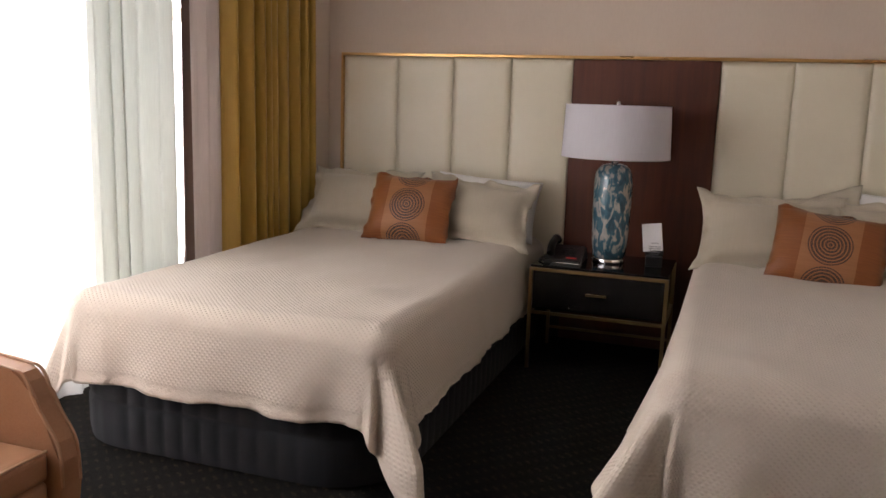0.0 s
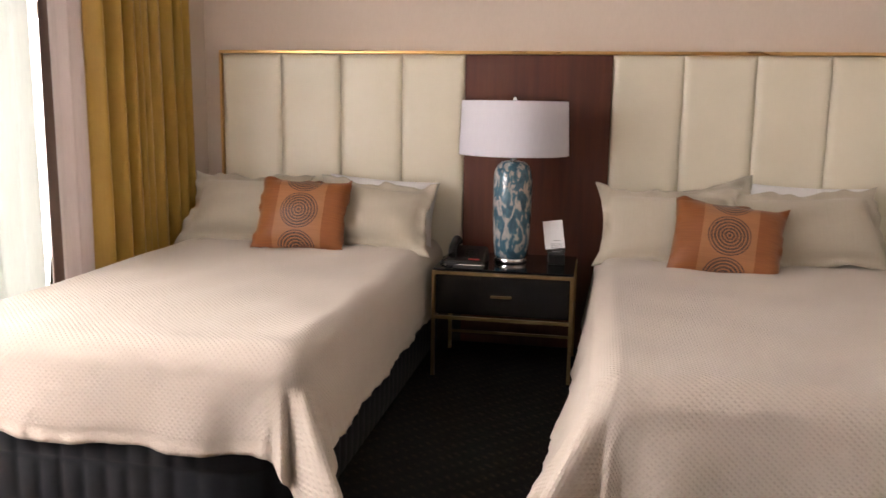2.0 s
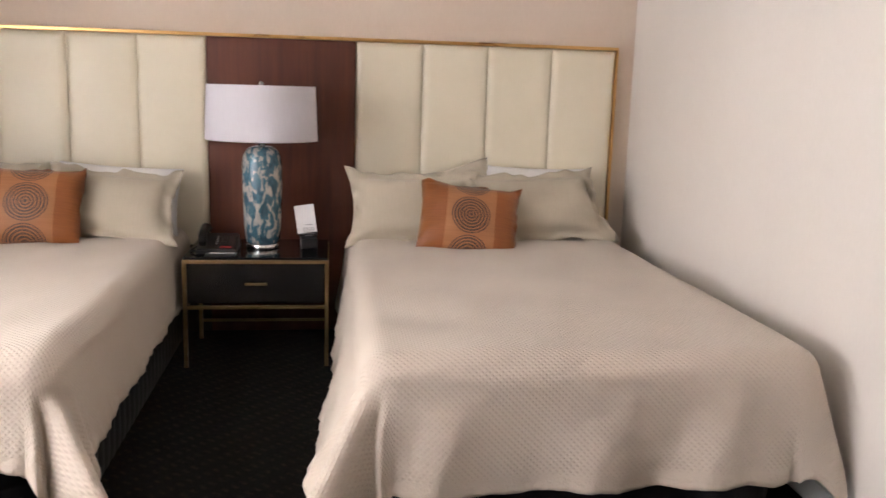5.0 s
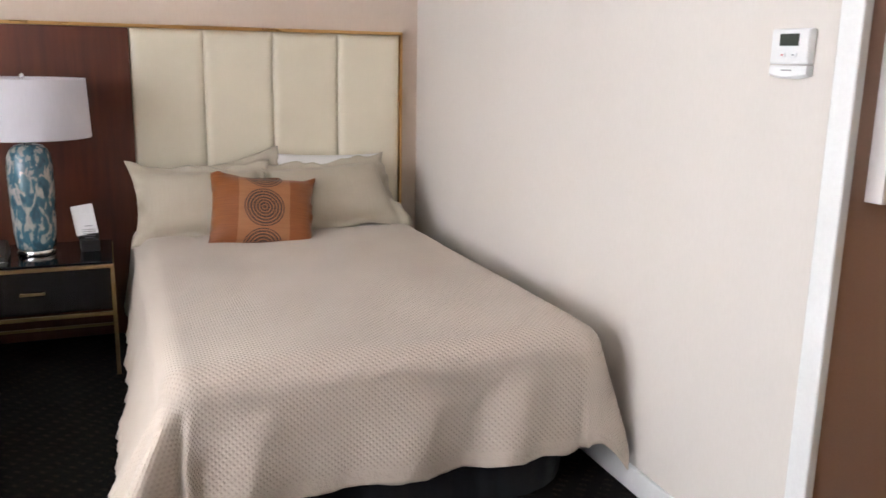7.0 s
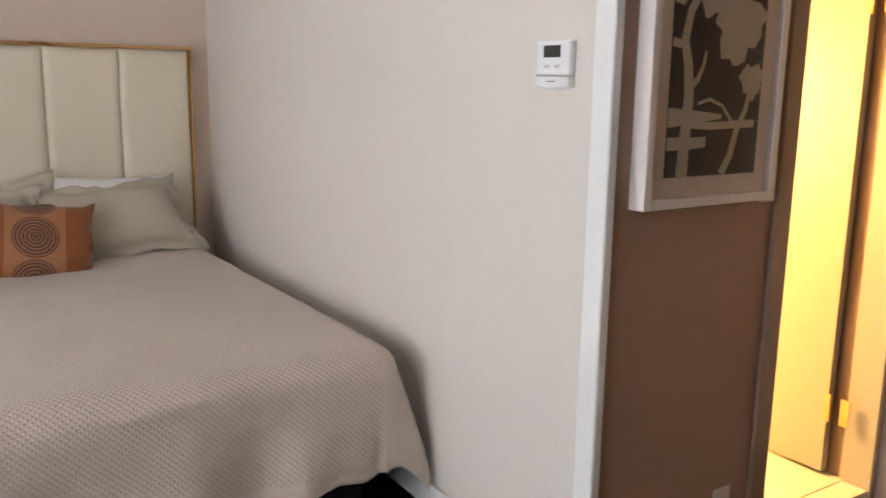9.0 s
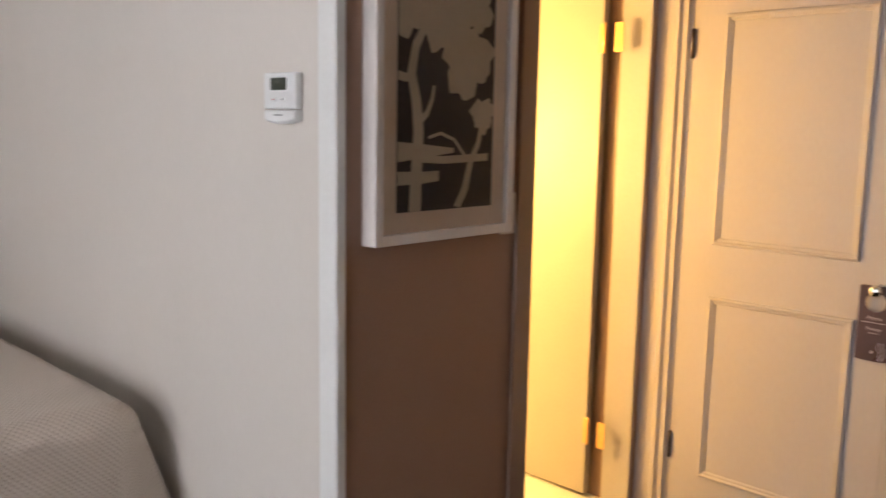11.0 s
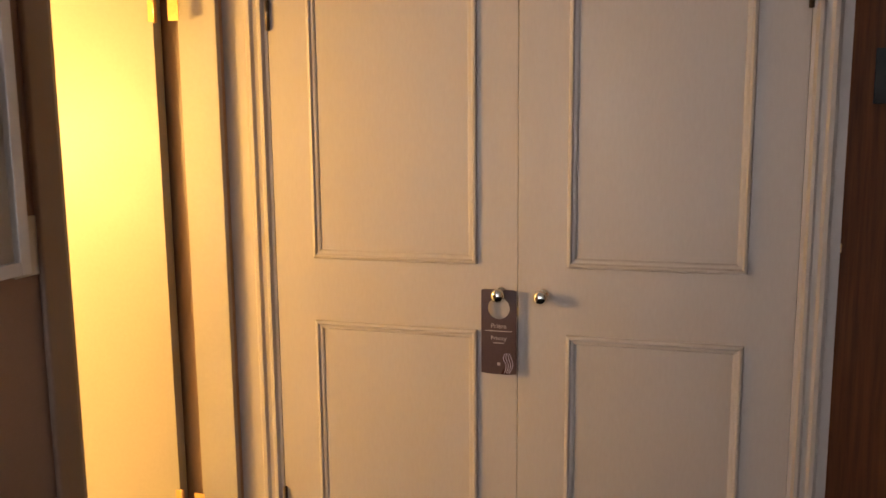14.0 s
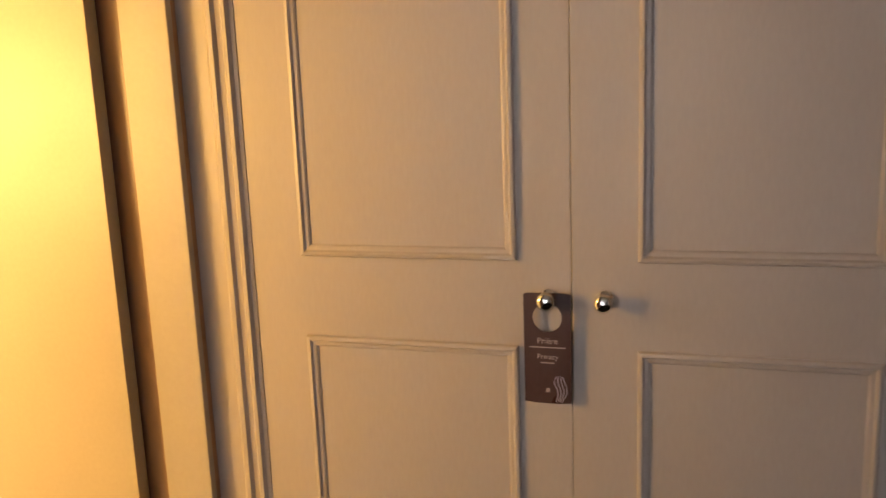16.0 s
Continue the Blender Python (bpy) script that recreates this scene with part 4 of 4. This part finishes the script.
def nightstand():
    e = empty("nightstand", ((NX0 + NX1) / 2, (NY0 + NY1) / 2, 0))
    w, d = (NX1 - NX0) / 2, (NY1 - NY0) / 2
    box("top", -w + 0.004, w - 0.004, -d + 0.004, d, NZ - 0.012, NZ, "blacktop", 0.002, e)
    box("case", -w + 0.018, w - 0.018, -d + 0.022, d - 0.01, 0.318, NZ - 0.024, "black", 0.002, e)
    box("drawer", -w + 0.026, w - 0.026, -d + 0.006, -d + 0.021, 0.328, NZ - 0.030, "black", 0.002, e)
    for s in (-1, 1):
        for t in (-1, 1):
            box("leg", s * w - 0.009 - 0.009 * s, s * w + 0.009 - 0.009 * s, t * d - 0.009 - 0.009 * t, t * d + 0.009 - 0.009 * t, 0.0, NZ - 0.024, "old_brass", 0.0015, e)
    for z in (NZ - 0.022, 0.302):
        for t in (-1, 1):
            box("rail", -w + (0.0185 if z < 0.4 else 0), w - (0.0185 if z < 0.4 else 0), t * d - 0.008 - 0.0085 * t, t * d + 0.008 - 0.0085 * t, z - 0.0075 - 0.001, z + 0.0085, "old_brass", 0.0015, e)
    for s in (-1, 1):
        box("side_rail", s * w - 0.008 - 0.009 * s, s * w + 0.008 - 0.009 * s, -d + 0.0185, d - 0.0185, 0.294, 0.310, "old_brass", 0.0015, e)
    box("stretcher", -w + 0.0185, w - 0.0185, d - 0.017, d - 0.003, 0.095, 0.109, "old_brass", 0.0015, e)
    box("handle", -0.052, 0.052, -d - 0.016, -d - 0.008, 0.416, 0.428, "old_brass", 0.002, e)
    for s in (-1, 1):
        box("handle_post", s * 0.045 - 0.004, s * 0.045 + 0.004, -d - 0.008, -d + 0.007, 0.418, 0.426, "old_brass", 0.001, e)
    tagged(e, "black lacquer nightstand with thin brass frame and drawer", "nightstand")


nightstand()


def table_lamp():
    x, y = -0.478, 4.265
    e = empty("table_lamp", (x, y, NZ))
    lathe("base", [(0.0, 0.0), (0.082, 0.0), (0.084, 0.004), (0.084, 0.022), (0.080, 0.027), (0.0, 0.028)], "chrome", 48, e, False)
    prof = [(0.0, 0.029), (0.078, 0.029), (0.086, 0.036), (0.094, 0.12), (0.099, 0.25), (0.101, 0.36), (0.100, 0.43), (0.095, 0.468), (0.082, 0.495), (0.060, 0.513), (0.030, 0.520), (0.0, 0.521)]
    lathe("body", prof, "glaze", 56, e, False)
    lathe("neck", [(0.0, 0.521), (0.017, 0.521), (0.017, 0.555), (0.008, 0.560), (0.004, 0.565), (0.004, 0.815), (0.011, 0.820), (0.012, 0.832), (0.0, 0.840)], "chrome", 24, e, False)
    bm = bmesh.new()
    add_lathe(bm, [(0.275, 0.552), (0.2775, 0.550), (0.2775, 0.556), (0.267, 0.812), (0.267, 0.818), (0.264, 0.818), (0.264, 0.812), (0.2745, 0.556), (0.275, 0.552)], 72)
    finish("shade", bm, "shade", True, e)
    for k in range(3):
        a = 2 * math.pi * k / 3 + 0.4
        tube("shade_arm", [(0, 0, 0.812), (0.13 * math.cos(a), 0.13 * math.sin(a), 0.806), (0.264 * math.cos(a), 0.264 * math.sin(a), 0.812)], 0.002, "chrome", e)
    tagged(e, "table lamp with teal dappled ceramic body and white drum shade", "table lamp")


table_lamp()


def telephone():
    e = empty("telephone", (-0.69, 4.17, NZ))
    bm = bmesh.new()
    vs = [bm.verts.new(p) for p in ((-0.10, -0.10, 0), (0.10, -0.10, 0), (0.10, 0.11, 0), (-0.10, 0.11, 0), (-0.095, -0.095, 0.022), (0.095, -0.095, 0.022), (0.092, 0.10, 0.075), (-0.092, 0.10, 0.075))]
    for f in ((3, 2, 1, 0), (4, 5, 6, 7), (0, 1, 5, 4), (1, 2, 6, 5), (2, 3, 7, 6), (3, 0, 4, 7)):
        bm.faces.new([vs[i] for i in f])
    bmesh.ops.bevel(bm, geom=list(bm.edges), offset=0.006, segments=2, affect="EDGES")
    finish("body", bm, "plastic_black", False, e)
    tube("handset", [(-0.062, -0.085, 0.050), (-0.066, -0.05, 0.082), (-0.066, 0.02, 0.102), (-0.064, 0.07, 0.108), (-0.06, 0.095, 0.092)], 0.021, "plastic_black", e)
    for i in range(3):
        for j in range(4):
            b = box("button", -0.008, 0.008, -0.006, 0.006, 0.0, 0.004, "plastic_black", 0.001, e)
            b.matrix_local = pose(0.0 + i * 0.024, -0.03 + j * 0.026, 0.0405 + j * 0.0071, 15.1)
    r = box("message_light", -0.028, 0.028, -0.006, 0.006, 0.0, 0.004, "red", 0.001, e)
    r.matrix_local = pose(0.045, -0.070, 0.030, 15.1)
    tube("cord", [(-0.10, -0.07, 0.012), (-0.125, -0.05, 0.007), (-0.12, 0.02, 0.007), (-0.11, 0.06, 0.012)], 0.005, "plastic_black", e)
    tagged(e, "black desk telephone with red message light on the nightstand", "telephone")


telephone()


def card_stand():
    e = empty("card_holder", (-0.245, 4.27, NZ))
    bm = bmesh.new()
    add_box(bm, -0.042, 0.042, -0.04, 0.04, 0.0, 0.052, 0.006)
    add_box(bm, -0.046, 0.046, 0.018, 0.034, 0.050, 0.088, 0.003)
    finish("stand", bm, "plastic_black", False, e)
    c = box("card", -0.050, 0.050, -0.0015, 0.0015, 0.0, 0.145, "paper", 0.0005, e)
    c.matrix_local = pose(-0.006, 0.010, 0.075, -14, -7, 0)
    for k, (w, z) in enumerate(((0.018, 0.118), (0.030, 0.100), (0.030, 0.090), (0.028, 0.080), (0.030, 0.070), (0.022, 0.060))):
        b = box("print", -w, w, -0.0024, -0.0018, z, z + 0.003, "ink", 0, e)
        b.matrix_local = c.matrix_local.copy()
    e.rotation_euler = (0, 0, radians(6))
    tagged(e, "white card on a small black stand on the nightstand", "card holder")


card_stand()
ob_ = box("notepad", -0.075, 0.075, -0.05, 0.05, 0.0, 0.006, "plastic_black", 0.001)
ob_.location = (-0.66, 4.035, NZ + 0.0005)
tagged(ob_, "small dark notepad on the nightstand", "notepad")
ob_ = box("pen", -0.06, 0.06, -0.004, 0.004, 0.0, 0.008, "chrome", 0.003)
ob_.location = (-0.655, 4.045, NZ + 0.0065)
tagged(ob_, "slim silver pen on the notepad", "pen")

# ---- curtains ----


def curtain(name, pts, amp, wave, z0, z1, mat, label, seed, edge=None, thick=0.002, second=0.3, lobes=False):
    """Pleated cloth along a line of (x, y) points, hanging from z1 to z0."""
    rnd = random.Random(seed)
    (xa, ya), (xb, yb) = pts
    L = math.hypot(xb - xa, yb - ya)
    n = max(20, int(L / (wave / 14)))
    tx, ty = (xb - xa) / L, (yb - ya) / L
    nx, ny = -ty, tx
    ph = [rnd.uniform(0, 6.28) for _ in range(5)]
    zs = 14
    bm = bmesh.new()
    rows = []
    for i in range(n + 1):
        d = L * i / n
        w = d + 0.25 * wave * math.sin(2 * math.pi * d / (wave * 4.3) + ph[0])
        col = []
        for j in range(zs + 1):
            q = j / zs
            z = z1 + (z0 - z1) * q
            k = 2 * math.pi * (w + 0.10 * wave * q * math.sin(5 * d + ph[3])) / wave
            c = math.sin(k + ph[1])
            o = amp * (0.55 + 0.45 * q) * (math.copysign(abs(c) ** 0.75, c) + second * math.sin(2 * k + ph[2]))
            if lobes:
                o = -amp * (0.8 + 0.2 * q) * abs(math.sin(k / 2 + ph[1])) ** 1.3 * (1 + 0.18 * math.sin(1.7 * k / 2 + ph[2]))
            s = 0.0 if lobes else amp * 0.25 * math.sin(2 * k + 2 * ph[1])
            col.append(bm.verts.new((xa + tx * (d + s) + nx * o, ya + ty * (d + s) + ny * o, z)))
        rows.append(col)
    for i in range(n):
        for j in range(zs):
            f = bm.faces.new((rows[i][j], rows[i + 1][j], rows[i + 1][j + 1], rows[i][j + 1]))
            if edge and L * i / n < edge:
                f.material_index = 1
    ob = finish(name, bm, [mat, "brown_edge"] if edge else mat, True)
    if thick:
        md = ob.modifiers.new("thickness", "SOLIDIFY")
        md.thickness = thick
    return tagged(ob, label, "curtain")


curtain("curtain", ((-2.46, 3.66), (-2.41, 4.455)), 0.095, 0.092, 0.02, 2.58, "gold", "mustard gold satin curtain hanging in pleats", 1, None, 0.002, 0.3, True)
curtain("curtain", ((-2.47, 3.36), (-2.47, 3.78)), 0.020, 0.12, 0.02, 2.58, "cream_curtain", "blush curtain with a dark brown leading edge", 2, 0.055)
curtain("sheer_curtain", ((-2.585, -2.4), (-2.575, 3.44)), 0.022, 0.17, 0.02, 2.58, "sheer", "white sheer curtain across the bright window", 3, None, 0)
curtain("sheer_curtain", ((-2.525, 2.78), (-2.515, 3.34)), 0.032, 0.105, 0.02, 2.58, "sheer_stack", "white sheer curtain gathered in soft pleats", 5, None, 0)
tagged(box("curtain_track", -2.63, -2.36, -2.5, 4.46, 2.585, ZC - 0.001, "white", 0.004), "white curtain track under the ceiling", "curtain track")

# ---- tan armchair and ottoman ----


def soft_box(bm, x0, x1, y0, y1, z0, z1, r):
    add_box(bm, x0, x1, y0, y1, z0, z1, r, 4)


def armchair():
    e = empty("armchair", (-1.945, 1.30, 0))
    e.scale = (1, 1, 0.92)

    def arm(yc, th):
        prof = [(-0.42, 0.06), (0.335, 0.06), (0.355, 0.10), (0.365, 0.28), (0.362, 0.36), (0.35, 0.42), (0.315, 0.48), (0.275, 0.545), (0.255, 0.60), (0.235, 0.625), (0.20, 0.632), (0.05, 0.648), (-0.15, 0.67), (-0.42, 0.70)]
        bm = bmesh.new()
        a = [bm.verts.new((x, yc - th / 2, z)) for x, z in prof]
        b = [bm.verts.new((x, yc + th / 2, z)) for x, z in prof]
        bm.faces.new(a)
        bm.faces.new(b[::-1])
        for i in range(len(prof)):
            j = (i + 1) % len(prof)
            bm.faces.new((a[i], b[i], b[j], a[j]))
        bmesh.ops.bevel(bm, geom=[ed for ed in bm.edges if abs(ed.verts[0].co.y - ed.verts[1].co.y) < 1e-6], offset=0.012, segments=3, affect="EDGES")
        finish("arm", bm, "leather", False, e)
        for s in (-1, 1):
            tube("piping", [(x, yc + s * (th / 2 - 0.004), z + 0.002) for x, z in prof[3:]], 0.005, "piping", e)

    arm(0.31, 0.075)
    arm(-0.31, 0.075)
    bm = bmesh.new()
    soft_box(bm, -0.32, 0.325, -0.27, 0.27, 0.06, 0.30, 0.02)
    finish("seat_base", bm, "leather", False, e)
    bm = bmesh.new()
    soft_box(bm, -0.30, 0.335, -0.268, 0.268, 0.302, 0.405, 0.025)
    finish("seat", bm, "leather", False, e)
    tube("seat_piping", [(0.328, -0.26, 0.400), (0.332, 0.0, 0.401), (0.328, 0.26, 0.400)], 0.005, "piping", e)
    bm = bmesh.new()
    soft_box(bm, -0.46, -0.30, -0.35, 0.35, 0.06, 0.82, 0.04)
    finish("backrest", bm, "leather", False, e)
    for sx in (-0.40, 0.32):
        for sy in (-0.30, 0.30):
            box("leg", sx - 0.02, sx + 0.02, sy - 0.02, sy + 0.02, 0.0, 0.062, "dark_wood", 0.003, e)
    tagged(e, "tan leather armchair with piped sloping arms", "armchair")


armchair()


def ottoman():
    e = empty("ottoman", (-1.27, 1.03, 0))
    e.scale = (1, 1, 0.9)
    bm = bmesh.new()
    soft_box(bm, -0.24, 0.24, -0.22, 0.22, 0.06, 0.415, 0.03)
    finish("cushion", bm, "leather", False, e)
    c = [(-0.222, -0.202), (-0.222, 0.202), (0.222, 0.202), (0.222, -0.202)]
    for (xa, ya), (xb, yb) in zip(c, c[1:] + c[:1]):
        tube("piping", [(xa, ya, 0.412), ((xa + xb) / 2, (ya + yb) / 2, 0.413), (xb, yb, 0.412)], 0.005, "piping", e)
    for sx in (-0.2, 0.2):
        for sy in (-0.18, 0.18):
            box("leg", sx - 0.018, sx + 0.018, sy - 0.018, sy + 0.018, 0.0, 0.062, "dark_wood", 0.003, e)
    e.rotation_euler = (0, 0, radians(12))
    tagged(e, "tan leather ottoman with piped edge", "ottoman")


ottoman()
